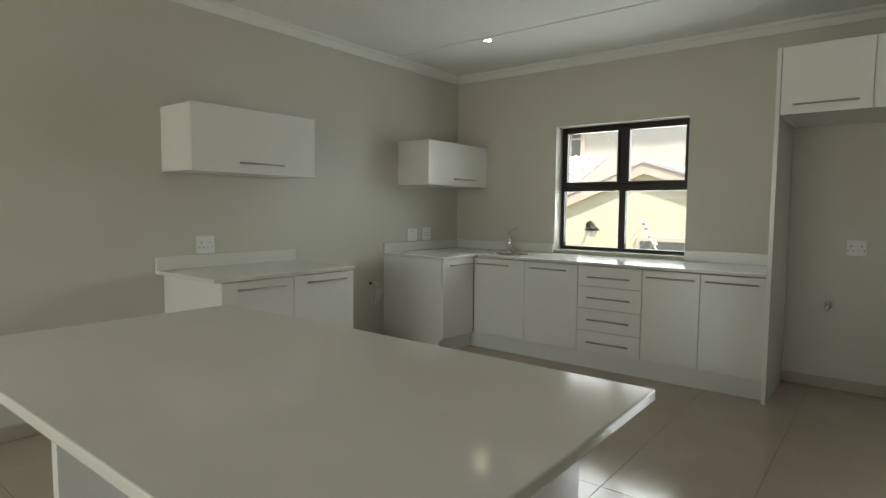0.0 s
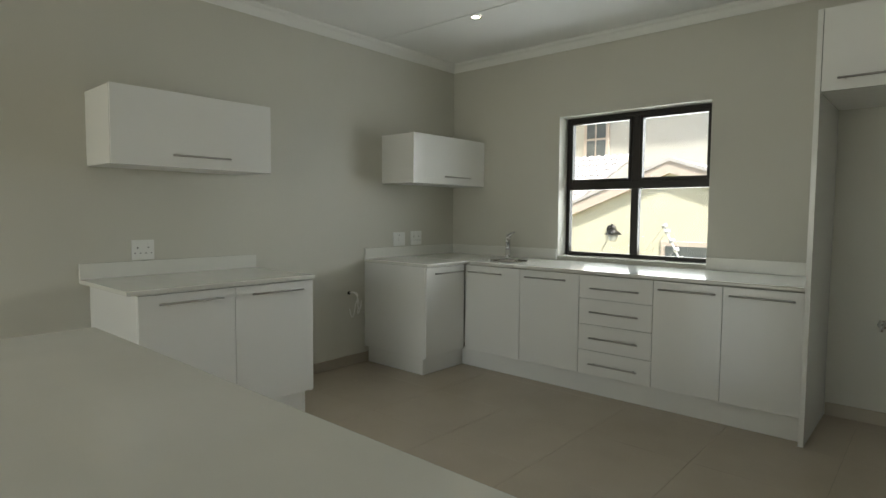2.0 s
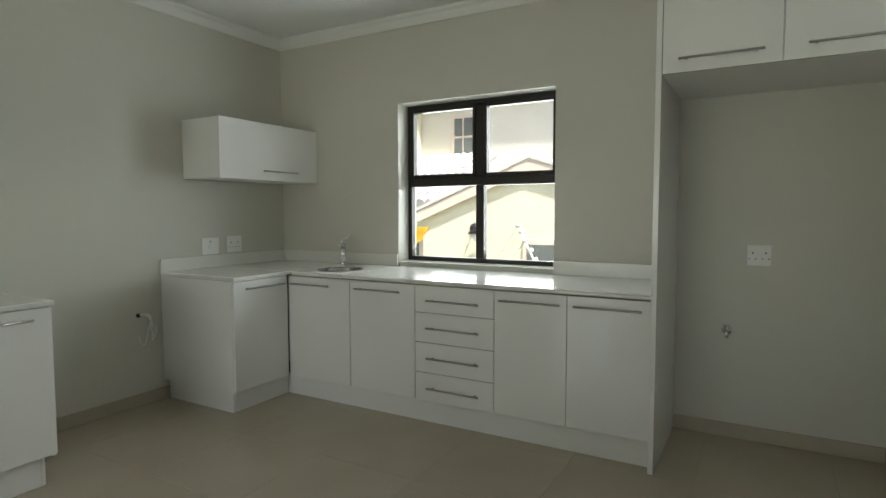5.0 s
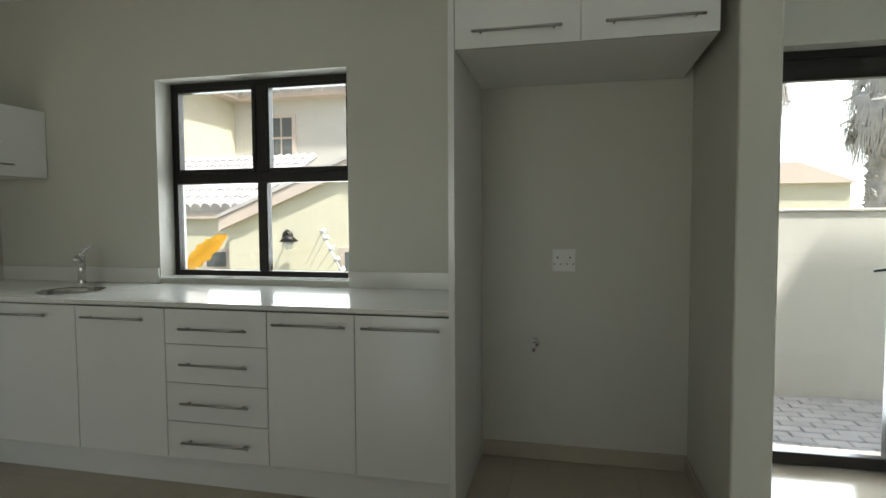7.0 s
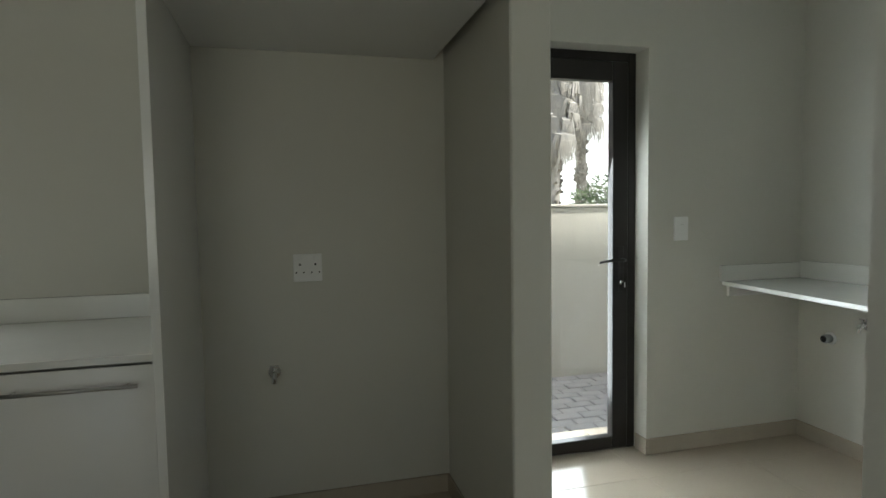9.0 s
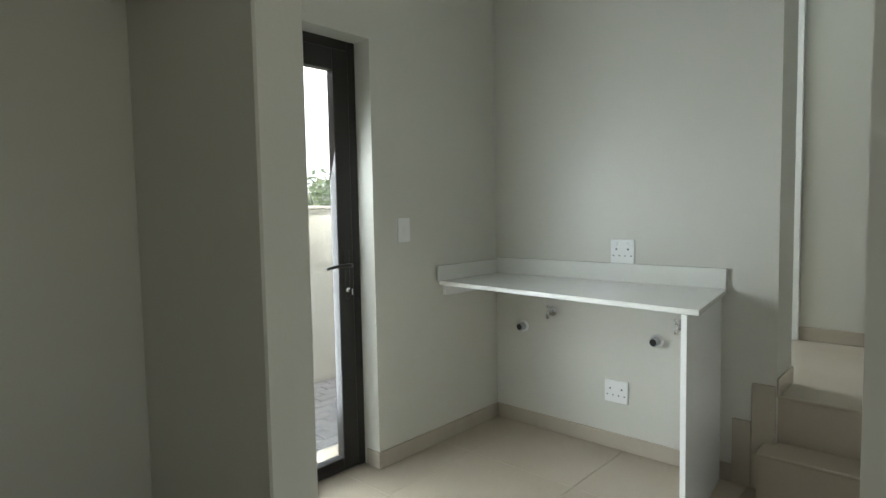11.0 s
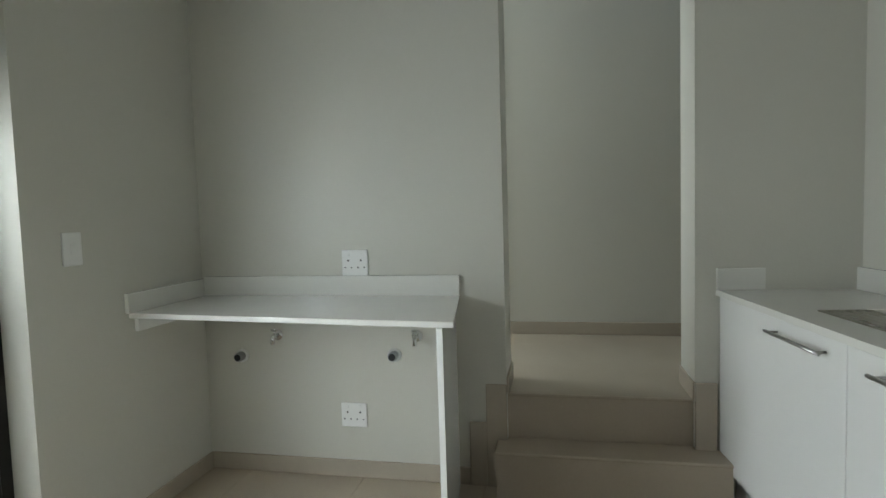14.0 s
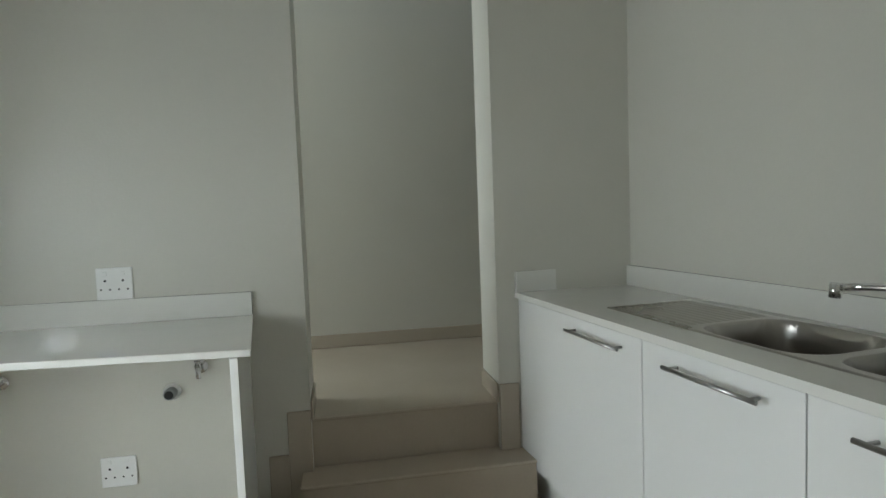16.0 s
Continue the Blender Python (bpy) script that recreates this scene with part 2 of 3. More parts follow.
S = 0.085
skirting("skirting_west", (0, -8, 0), (0.011, -0.9, S))
skirting("skirting_recess", (3.215, -0.011, 0), (4.252, 0, S))
skirting("skirting_nib", (4.241, -0.79, 0), (4.252, -0.011, S))
skirting("skirting_door", (DX1, DY - 0.011, 0), (T, DY, S))
skirting("skirting_reveal", (DX1 - 0.011, DY - 0.011, 0), (DX1, DY + 0.09, S))
skirting("skirting_east", (T - 0.011, -1.28, 0), (T, DY - 0.011, S))
skirting("skirting_partition", (4.214, -3.3, 0), (4.225, -1.972, S))
skirting("skirting_step_a", (T - 0.013, -1.36, 0), (T, -1.28, 0.305))
skirting("skirting_step_b", (T - 0.013, OY0, 0), (T, -1.36, 0.485))
skirting("skirting_step_c", (T - 0.013, -2.36, 0), (T, OY1, P0 + S))
skirting("skirting_jamb_a", (T, OY1, P0), (T + TW, OY1 + 0.011, P0 + S))
skirting("skirting_jamb_b", (T, OY0 - 0.011, P0), (T + TW, OY0, P0 + S))
skirting("skirting_passage", (7.639, -4.4, P0), (7.65, 1.0, P0 + S))

structure("trim_passage", b((7.62, -1.297, P0), (7.651, -1.257, 2.9), 0.003), CORNICE, "narrow white painted door frame edge in the passage", "trim")

# ---- steps ----
steps = thing("steps", "two beige tiled steps up to the passage", "steps", (6.3, -1.85, 0))
steps["kind"] = "structure"


def local(ob, name, bm, mat, label="", smooth=False):
    """A part given in world places under a thing that stands elsewhere."""
    bmesh.ops.transform(bm, matrix=ob.matrix_world.inverted(), verts=bm.verts[:])
    return part(name, bm, mat, ob, label, smooth)


local(steps, "riser", b((6.187, -2.385, 0), (T + 0.036, -1.415, 0.21)), TILE)
local(steps, "tread", b((6.18, -2.39, 0.21), (T + 0.034, -1.41, 0.225), 0.004), TILE)
local(steps, "riser", b((T + 0.035, OY1, 0.1), (T + 0.1, OY0, P0 - 0.014)), TILE)
local(steps, "tread", b((T + 0.028, OY1, P0 - 0.014), (T + 0.3, OY0, P0 + 0.002), 0.004), TILE)


# ---- window and door ----
def ring(bm, x0, x1, z0, z1, y0, y1, w, bevel=0.003):
    box(bm, (x0, y0, z0), (x0 + w, y1, z1), bevel)
    box(bm, (x1 - w, y0, z0), (x1, y1, z1), bevel)
    box(bm, (x0 + w, y0, z0), (x1 - w, y1, z0 + w), bevel)
    box(bm, (x0 + w, y0, z1 - w), (x1 - w, y1, z1), bevel)
    return bm


window = tagged(thing("window_1", "dark bronze aluminium four-pane window over the counter", "window", (1.85, 0.1, WZ0)), kind="structure")
fy0, fy1 = 0.135, 0.19
xm = 1.836
local(window, "window_frame", ring(bmesh.new(), WX0, WX1, WZ0 + 0.012, WZ1, fy0, fy1, 0.034), BRONZE)
local(window, "transom", b((WX0 + 0.034, fy0 - 0.004, 1.508), (WX1 - 0.034, fy1, 1.572), 0.003), BRONZE)
local(window, "mullion", b((xm - 0.032, fy0, WZ0 + 0.046), (xm + 0.032, fy1, 1.508), 0.003), BRONZE)
local(window, "mullion", b((xm - 0.032, fy0, 1.572), (xm + 0.032, fy1, WZ1 - 0.034), 0.003), BRONZE)
for x0, x1 in ((WX0 + 0.034, xm - 0.032), (xm + 0.032, WX1 - 0.034)):
    sash = local(window, "sash", ring(bmesh.new(), x0, x1, 1.572, WZ1 - 0.034, fy0 - 0.008, fy1 - 0.01, 0.026), BRONZE)
    for z0, z1 in ((WZ0 + 0.046, 1.508), (1.572, WZ1 - 0.034)):
        pane = local(window, "pane", b((x0, 0.160, z0), (x1, 0.166, z1)), GLASS)
        pane.visible_shadow = False
structure("window_sill", b((WX0, -0.0, WZ0), (WX1, 0.134, WZ0 + 0.012), 0.003), QUARTZ, "white stone window sill", "sill")

door = tagged(thing("door_1", "dark bronze aluminium glazed back door, closed", "door", (4.96, DY + 0.12, 0)), kind="structure")
d0, d1 = DY + 0.11, DY + 0.17
bm = b((DX0, d0, 0), (DX0 + 0.045, d1, DZ1), 0.003)
box(bm, (DX1 - 0.045, d0, 0), (DX1, d1, DZ1), 0.003)
box(bm, (DX0 + 0.045, d0, DZ1 - 0.045), (DX1 - 0.045, d1, DZ1), 0.003)
local(door, "door_frame", bm, BRONZE)
lx0, lx1, lz0, lz1 = DX0 + 0.048, DX1 - 0.048, 0.008, DZ1 - 0.048
bm = b((lx0, d0 - 0.006, lz0), (lx0 + 0.09, d1 - 0.012, lz1), 0.004)
box(bm, (lx1 - 0.09, d0 - 0.006, lz0), (lx1, d1 - 0.012, lz1), 0.004)
box(bm, (lx0 + 0.09, d0 - 0.006, lz0), (lx1 - 0.09, d1 - 0.012, lz0 + 0.065), 0.004)
box(bm, (lx0 + 0.09, d0 - 0.006, lz1 - 0.1), (lx1 - 0.09, d1 - 0.012, lz1), 0.004)
leaf = local(door, "door_leaf", bm, BRONZE)
pane = local(door, "pane", b((lx0 + 0.088, d0 + 0.02, lz0 + 0.063), (lx1 - 0.088, d0 + 0.026, lz1 - 0.098)), GLASS)
pane.visible_shadow = False
hx = lx1 - 0.045
local(door, "lock_plate", b((hx - 0.015, d0 - 0.014, 0.86), (hx + 0.015, d0 - 0.006, 1.10), 0.003), BRONZE)
bm = tube(bmesh.new(), [(hx, d0 - 0.012, 1.028), (hx, d0 - 0.05, 1.028), (hx - 0.02, d0 - 0.058, 1.028), (hx - 0.075, d0 - 0.058, 1.03), (hx - 0.13, d0 - 0.056, 1.024), (hx - 0.15, d0 - 0.054, 1.02)], [0.009, 0.009, 0.009, 0.008, 0.007, 0.006])
local(door, "lever_handle", bm, BRONZE, smooth=True)
bm = rod(bmesh.new(), (hx, d0 - 0.02, 0.905), (hx, d0 - 0.006, 0.905), 0.012)
local(door, "lock_cylinder", bm, CHROME, smooth=True)
local(door, "key", b((hx - 0.003, d0 - 0.05, 0.885), (hx + 0.003, d0 - 0.02, 0.912), 0.001), CHROME)


# ---- kitchen furniture ----
def bar_handle(parent, a, c, out):
    """A steel bar on two posts; a and c are its ends on the door's face."""
    a, c, o = Vector(a), Vector(c), Vector(out)
    bm = rod(bmesh.new(), a + o * 0.032, c + o * 0.032, 0.006)
    for s in (0.09, 0.91):
        p = a.lerp(c, s)
        rod(bm, p, p + o * 0.032, 0.0045)
    inv = parent.matrix_world.inverted()
    bmesh.ops.transform(bm, matrix=inv, verts=bm.verts[:])
    return part("handle", bm, STEEL, parent, "brushed steel bar handle", True)


def sub_handle(unit, front, a, c, out):
    h = bar_handle(unit, a, c, out)
    h.parent = front
    return h


G = 0.0016
YF, YC = -0.682, -0.700
ZB, ZT = 0.150, 0.868


def north_unit(x0, x1, fronts, handles, label):
    u = thing("base_cabinet", label, "cabinet", ((x0 + x1) / 2, -0.33, 0), "base cabinets under the window")
    local(u, "body", b((x0 + 0.001, YF, ZB - 0.006), (x1 - 0.001, -0.004, 0.70)), CARCASS)
    for z0, z1 in fronts:
        f = local(u, "drawer_front" if len(fronts) > 1 else "door", b((x0 + G, YC, z0 + G), (x1 - G, YF, z1 - G), 0.0015), WHITE)
        hz = z1 - (0.091 if len(fronts) > 1 else 0.054)
        sub_handle(u, f, (handles[0], YC, hz), (handles[1], YC, hz), (0, -1, 0))
    return u


XB = 0.735
EDGES = (XB + 0.003, 1.287, 1.797, 2.332, 2.757, 3.184)
HAND = ((0.79, 1.13), (1.35, 1.70), (1.895, 2.245), (2.375, 2.725), (2.80, 3.145))
for k in range(5):
    fr = ((0.15, 0.327), (0.327, 0.514), (0.514, 0.699), (0.699, ZT)) if k == 2 else ((ZB, ZT),)
    north_unit(EDGES[k], EDGES[k + 1], fr, HAND[k], "white gloss base unit with four drawers" if k == 2 else "white gloss base cabinet with steel bar handle")


def west_unit(y0, y1, splits, handles, xf, label, ends):
    u = thing("base_cabinet", label, "cabinet", (xf / 2, (y0 + y1) / 2, 0), "base cabinets along the side wall")
    local(u, "body", b((0.004, y0 + 0.018, ZB - 0.006), (xf - 0.018, y1 - 0.004, 0.872)), CARCASS)
    for e in ends:
        local(u, "side_panel", b((0.004, e - 0.009, ZB - 0.012), (xf - 0.017, e + 0.009, 0.872), 0.001), WHITE)
    for (s0, s1), (h0, h1) in zip(splits, handles):
        f = local(u, "door", b((xf - 0.018, s0 + G, ZB + G), (xf, s1 - G, ZT - G), 0.0015), WHITE)
        sub_handle(u, f, (xf, h0, ZT - 0.050), (xf, h1, ZT - 0.050), (1, 0, 0))
    return u


west_unit(-1.178, YC - 0.002, [(-1.175, YC - 0.006)], [(-1.10, -0.76)], XB, "white gloss corner base cabinet beside the cooker gap", (-1.169,))
XA = 0.715
west_unit(-3.285, -2.222, [(-3.285, -2.757), (-2.757, -2.222)], [(-3.19, -2.84), (-2.665, -2.315)], XA, "white gloss two-door base cabinet beside the cooker gap", (-3.276, -2.231))


def plinth(name, lo, hi):
    tagged(new(name, mesh_of(name, b(lo, hi, 0.002), WHITE)), "white gloss plinth board under the base units", "plinth", "plinths")


plinth("plinth", (0.66, -0.65, 0), (3.183, -0.632, 0.146))
plinth("plinth", (0.656, -1.13, 0), (0.674, -0.65, 0.146))
plinth("plinth", (0.02, -1.148, 0), (0.674, -1.13, 0.146))
plinth("plinth", (0.66, -3.25, 0), (0.678, -2.282, 0.146))
plinth("plinth", (0.02, -2.282, 0), (0.678, -2.264, 0.146))


def worktop(name, label, boxes, splash):
    w = thing(name, label, "worktop", (boxes[0][0][0], boxes[0][0][1], boxes[0][0][2]))
    for lo, hi in boxes:
        local(w, "slab", b(lo, hi, 0.0035, 2), QUARTZ)
    for lo, hi in splash:
        local(w, "upstand", b(lo, hi, 0.002), QUARTZ)
    return w


BX, BY, BR = 0.985, -0.43, 0.165


def top_with_hole(lo, hi, cx, cy, r, n=40):
    """A slab with a round cut-out."""
    bm = bmesh.new()
    rim = []
    for z in (lo[2], hi[2]):
        circ, sq = [], []
        for k in range(n):
            a = k * math.tau / n
            dx, dy = math.cos(a), math.sin(a)
            circ.append(bm.verts.new((cx + r * dx, cy + r * dy, z)))
            s = min((hi[0] - cx) / dx if dx > 1e-6 else (lo[0] - cx) / dx if dx < -1e-6 else 9, (hi[1] - cy) / dy if dy > 1e-6 else (lo[1] - cy) / dy if dy < -1e-6 else 9)
            sq.append(bm.verts.new((cx + s * dx, cy + s * dy, z)))
        for k in range(n):
            bm.faces.new((circ[k], sq[k], sq[(k + 1) % n], circ[(k + 1) % n]))
        rim.append((circ, sq))
    for j in (0, 1):
        for k in range(n):
            bm.faces.new((rim[0][j][k], rim[0][j][(k + 1) % n], rim[1][j][(k + 1) % n], rim[1][j][k]))
    return bm


top = worktop("worktop", "white quartz L-shaped worktop with low upstand",
              [((0.002, -1.182, 0.874), (0.747, -0.708, 0.898)), ((0.002, -0.708, 0.874), (0.747, -0.002, 0.898)), ((1.235, -0.708, 0.874), (3.184, -0.002, 0.898))],
              [((0.002, -1.182, 0.898), (0.020, -0.02, 0.99)), ((0.020, -0.020, 0.898), (WX0 - 0.002, -0.002, 0.99)), ((WX1 + 0.002, -0.020, 0.898), (3.184, -0.002, 0.99))])
local(top, "slab", top_with_hole((0.747, -0.708, 0.874), (1.235, -0.002, 0.898), BX, BY, BR), QUARTZ)
worktop("worktop", "white quartz worktop on the two-door base cabinet", [((0.002, -3.34, 0.874), (0.732, -2.215, 0.898))], [((0.002, -3.34, 0.898), (0.020, -2.215, 0.99))])

# round prep bowl and its mixer
bowl = thing("prep_sink", "small round stainless steel prep bowl in the worktop", "sink", (BX, BY, 0.7))
bm = bmesh.new()
prev = None
for r, z in ((0.172, 0.2005), (0.160, 0.2005), (0.156, 0.19), (0.150, 0.08), (0.12, 0.04), (0.03, 0.032)):
    cur = [bm.verts.new((r * math.cos(k * math.tau / 32), r * math.sin(k * math.tau / 32), z)) for k in range(32)]
    if prev:
        for k in range(32):
            bm.faces.new((prev[k], prev[(k + 1) % 32], cur[(k + 1) % 32], cur[k]))
    prev = cur
bm.faces.new(prev)
part("bowl", bm, SINK, bowl, smooth=True)
part("drain", rod(bmesh.new(), (0, 0, 0.03), (0, 0, 0.036), 0.028, n=20), CHROME, bowl)

tap = thing("mixer_tap", "chrome single-lever mixer tap beside the prep bowl", "tap", (0.80, -0.17, 0.898))
part("body", rod(rod(bmesh.new(), (0, 0, 0), (0, 0, 0.012), 0.027, n=20), (0, 0, 0.01), (0, 0, 0.17), 0.021, 0.023, 20), CHROME, tap, smooth=True)
part("spout", tube(bmesh.new(), [(0, 0, 0.13), (0.03, -0.05, 0.165), (0.05, -0.09, 0.172), (0.06, -0.105, 0.155)], [0.014, 0.014, 0.013, 0.012]), CHROME, tap, smooth=True)
part("lever", tube(bmesh.new(), [(0, 0, 0.165), (0, 0, 0.195), (0.02, 0.01, 0.215), (0.06, 0.02, 0.235)], [0.023, 0.022, 0.014, 0.008]), CHROME, tap, smooth=True)


def wall_cabinet(y0, y1, z0, z1, h, label):
    x = 0.395
    u = thing("wall_cabinet", label, "cabinet", (0.2, (y0 + y1) / 2, z0), "wall cabinets")
    local(u, "body", b((0.002, y0 + 0.003, z0 + 0.004), (x - 0.018, y1 - 0.003, z1 - 0.002), 0.001), CARCASS)
    f = local(u, "flap_door", b((x - 0.0165, y0, z0), (x + 0.002, y1, z1), 0.0015), WHITE)
    sub_handle(u, f, (x + 0.002, h[0], z0 + 0.068), (x + 0.002, h[1], z0 + 0.068), (1, 0, 0))


wall_cabinet(-3.282, -2.318, 1.552, 1.983, (-2.965, -2.615), "white gloss wall cabinet with one lift-up flap")
wall_cabinet(-0.978, -0.006, 1.552, 1.975, (-0.61, -0.255), "white gloss wall cabinet with lift-up flap in the corner")

tall = thing("tall_panel", "tall white gloss end panel beside the fridge recess", "panel", (3.2, -0.35, 0))
local(tall, "board", b((3.186, -0.728, 0), (3.212, -0.002, 2.402), 0.0015), WHITE)
fu = thing("top_cabinet", "white gloss two-door cabinet above the empty fridge recess", "cabinet", (3.7, -0.35, 1.98))
local(fu, "body", b((3.213, -0.709, 1.966), (4.205, -0.003, 2.40)), CARCASS)
for x0, x1, h in ((3.214, 3.709, (3.29, 3.64)), (3.709, 4.205, (3.80, 4.15))):
    f = local(fu, "door", b((x0 + G, -0.728, 1.964), (x1 - G, -0.710, 2.402), 0.0015), WHITE)
    sub_handle(fu, f, (h[0], -0.728, 2.022), (h[1], -0.728, 2.022), (0, -1, 0))

# island
isl = thing("kitchen_island", "large white kitchen island with a plain quartz top", "island", (2.45, -4.2, 0))
local(isl, "top", b((1.573, -4.73, 0.872), (3.413, -3.735, 0.900), 0.004, 2), QUARTZ)
local(isl, "body", b((2.38, -4.45, 0.12), (3.24, -3.80, 0.870), 0.002), WHITE)
local(isl, "plinth", b((2.42, -4.40, 0.0), (3.18, -3.86, 0.12), 0.002), WHITE)
for e in (2.365, 3.225):
    local(isl, "end_panel", b((e - 0.016, -4.66, 0.0), (e + 0.016, -3.775, 0.871), 0.0015), WHITE)


# ---- small fixings ----
def plate(name, label, centre, face, w, h, kind, category):
    """A wall plate; face is the turn that brings its front from -y to the room."""
    p = thing(name, label, category, centre, "wall plates", face)
    part("plate", b((-w / 2, -0.010, -h / 2), (w / 2, 0, h / 2), 0.004, 2), PLASTIC, p)
    if kind == "double":
        for cx in (-0.032, 0.032):
            for dx, dz in ((0, 0.014), (-0.016, -0.020), (0.016, -0.020)):
                r = 0.0048 if dz > 0 else 0.0036
                part("socket_hole", rod(bmesh.new(), (cx + dx, -0.0108, dz), (cx + dx, -0.0095, dz), r, n=10), HOLE, p)
        for cx in (-0.032, 0.032):
            part("rocker", b((cx - 0.008, -0.0135, 0.032), (cx + 0.008, -0.0095, 0.050), 0.002), PLASTIC, p)
    elif kind == "switch":
        part("rocker", b((-0.012, -0.014, -0.022), (0.012, -0.0095, 0.022), 0.003), PLASTIC, p)
    else:
        part("rocker", b((-0.018, -0.015, -0.018), (0.018, -0.0095, 0.018), 0.003), PLASTIC, p)
        part("indicator", b((-0.004, -0.0118, 0.030), (0.004, -0.0095, 0.038)), HOLE, p)
    return p


SOCK = "white double wall socket with round pin holes"
plate("wall_socket", SOCK + " above the worktop", (0, -2.985, 1.057), 90, 0.135, 0.125, "double", "socket")
plate("isolator_switch", "white cooker isolator switch on the wall", (0, -0.766, 1.058), 90, 0.15, 0.125, "isolator", "switch")
plate("wall_socket", SOCK + " near the corner", (0, -0.544, 1.063), 90, 0.145, 0.13, "double", "socket")
plate("wall_socket", SOCK + " in the fridge recess", (3.640, 0, 1.066), 0, 0.120, 0.118, "double", "socket")
plate("wall_socket", SOCK + " above the laundry counter", (T, -0.745, 1.054), -90, 0.130, 0.130, "double", "socket")
plate("wall_socket", SOCK + " under the laundry counter", (T, -0.711, 0.312), -90, 0.130, 0.120, "double", "socket")
plate("light_switch", "white light switch beside the back door", (5.547, DY, 1.189), 0, 0.085, 0.125, "switch", "switch")


def stop_tap(at, turn, label):
    t = thing("stop_tap", label, "tap", at, "washing machine taps", turn)
    part("rose", rod(bmesh.new(), (0, 0, 0), (0, -0.006, 0), 0.026, n=18), CHROME, t, smooth=True)
    part("body", tube(bmesh.new(), [(0, -0.004, 0), (0, -0.05, 0), (0, -0.056, -0.004), (0, -0.06, -0.035)], [0.010, 0.011, 0.011, 0.010]), CHROME, t, smooth=True)
    part("knob", rod(rod(bmesh.new(), (0, -0.035, 0), (0, -0.035, 0.028), 0.006), (-0.018, -0.035, 0.030), (0.018, -0.035, 0.030), 0.006), CHROME, t, smooth=True)


stop_tap((3.49, 0, 0.628), 0, "small chrome stop tap in the fridge recess")
stop_tap((T, -0.325, 0.70), -90, "small chrome washing machine tap on the wall")
stop_tap((T, -1.04, 0.705), -90, "small chrome washing machine tap on the wall")
for y, z in ((-0.125, 0.592), (-0.925, 0.612)):
    w = thing("waste_pipe", "short grey waste pipe stub in the wall", "pipe", (T, y, z), "waste pipes", -90)
    part("collar", rod(bmesh.new(), (0, 0, 0), (0, -0.008, 0), 0.034, n=18), PLASTIC, w, smooth=True)
    part("pipe", tube(bmesh.new(), [(0, -0.002, 0), (0, -0.045, 0.0), (0, -0.05, 0.0)], [0.023, 0.023, 0.019]), GREYPIPE, w, smooth=True)
    part("bore", rod(bmesh.new(), (0, -0.0495, 0), (0, -0.0512, 0), 0.017, n=16), HOLE, w)

cable = thing("cooker_cable", "loose white cable looping from the wall in the cooker gap", "cable", (0, -1.352, 0.62))
part("outlet", rod(bmesh.new(), (0, 0, 0), (0.012, 0, 0), 0.014), HOLE, cable)
for k, (dy, dz, l) in enumerate(((0.05, -0.16, 0.10), (0.10, -0.12, 0.06), (0.02, -0.18, 0.12))):
    pts = arc((0.005, 0, 0), (0.05, 0.05 + 0.03 * k, 0.03), (0.03, 0.09 - 0.02 * k, -0.10)) + arc((0.03, 0.09 - 0.02 * k, -0.10), (0.03, dy, -0.10 - l * 1.6), (0.05, dy - 0.05 * (k - 1), dz + 0.05))[1:]
    part("core", tube(bmesh.new(), pts, 0.004, 8), PLASTIC, cable, smooth=True)


def downlight(x, y):
    d = thing("downlight", "small round recessed ceiling downlight, switched on", "lamp", (x, y, H), "ceiling downlights")
    bm = bmesh.new()
    prev = None
    for r, z in ((0.043, -0.001), (0.042, -0.005), (0.032, -0.006), (0.029, -0.002)):
        cur = [bm.verts.new((r * math.cos(k * math.tau / 28), r * math.sin(k * math.tau / 28), z)) for k in range(28)]
        if prev:
            for k in range(28):
                bm.faces.new((prev[k], prev[(k + 1) % 28], cur[(k + 1) % 28], cur[k]))
        prev = cur
    part("bezel", bm, CHROME, d, smooth=True)
    part("lens", rod(bmesh.new(), (0, 0, -0.0005), (0, 0, -0.003), 0.029, n=24), GLOW, d)
    return d


downlight(1.05, -0.985)
downlight(3.22, -2.85)

# ---- scullery ----
ld = thing("laundry_counter", "white quartz counter over empty washing machine space", "counter", (5.75, -0.55, 0))
XT0 = 5.745


def slab(pts, z0, z1, bevel=0.003):
    bm = bmesh.new()
    f, k = [bm.verts.new((x, y, z0)) for x, y in pts], [bm.verts.new((x, y, z1)) for x, y in pts]
    bm.faces.new(f)
    bm.faces.new(k[::-1])
    for i in range(len(pts)):
        j = (i + 1) % len(pts)
        bm.faces.new((f[i], k[i], k[j], f[j]))
    bmesh.ops.bevel(bm, geom=bm.edges[:], offset=bevel, segments=2, affect="EDGES", profile=0.5)
    return bm


local(ld, "top", slab([(5.81, DY - 0.002), (5.69, -1.335), (T - 0.002, -1.25), (T - 0.002, DY - 0.002)], 0.878, 0.900), QUARTZ)
local(ld, "upstand", b((T - 0.020, -1.25, 0.900), (T - 0.002, DY - 0.020, 0.995), 0.002), QUARTZ)
local(ld, "upstand", b((5.79, DY - 0.020, 0.900), (T - 0.002, DY - 0.002, 0.985), 0.002), QUARTZ)
local(ld, "side_panel", slab([(5.675, -1.298), (T - 0.014, -1.23), (T - 0.014, -1.207), (5.678, -1.275)], 0, 0.878, 0.0015), WHITE)
local(ld, "batten", b((5.84, DY - 0.022, 0.818), (T - 0.02, DY - 0.002, 0.877), 0.0015), CARCASS)

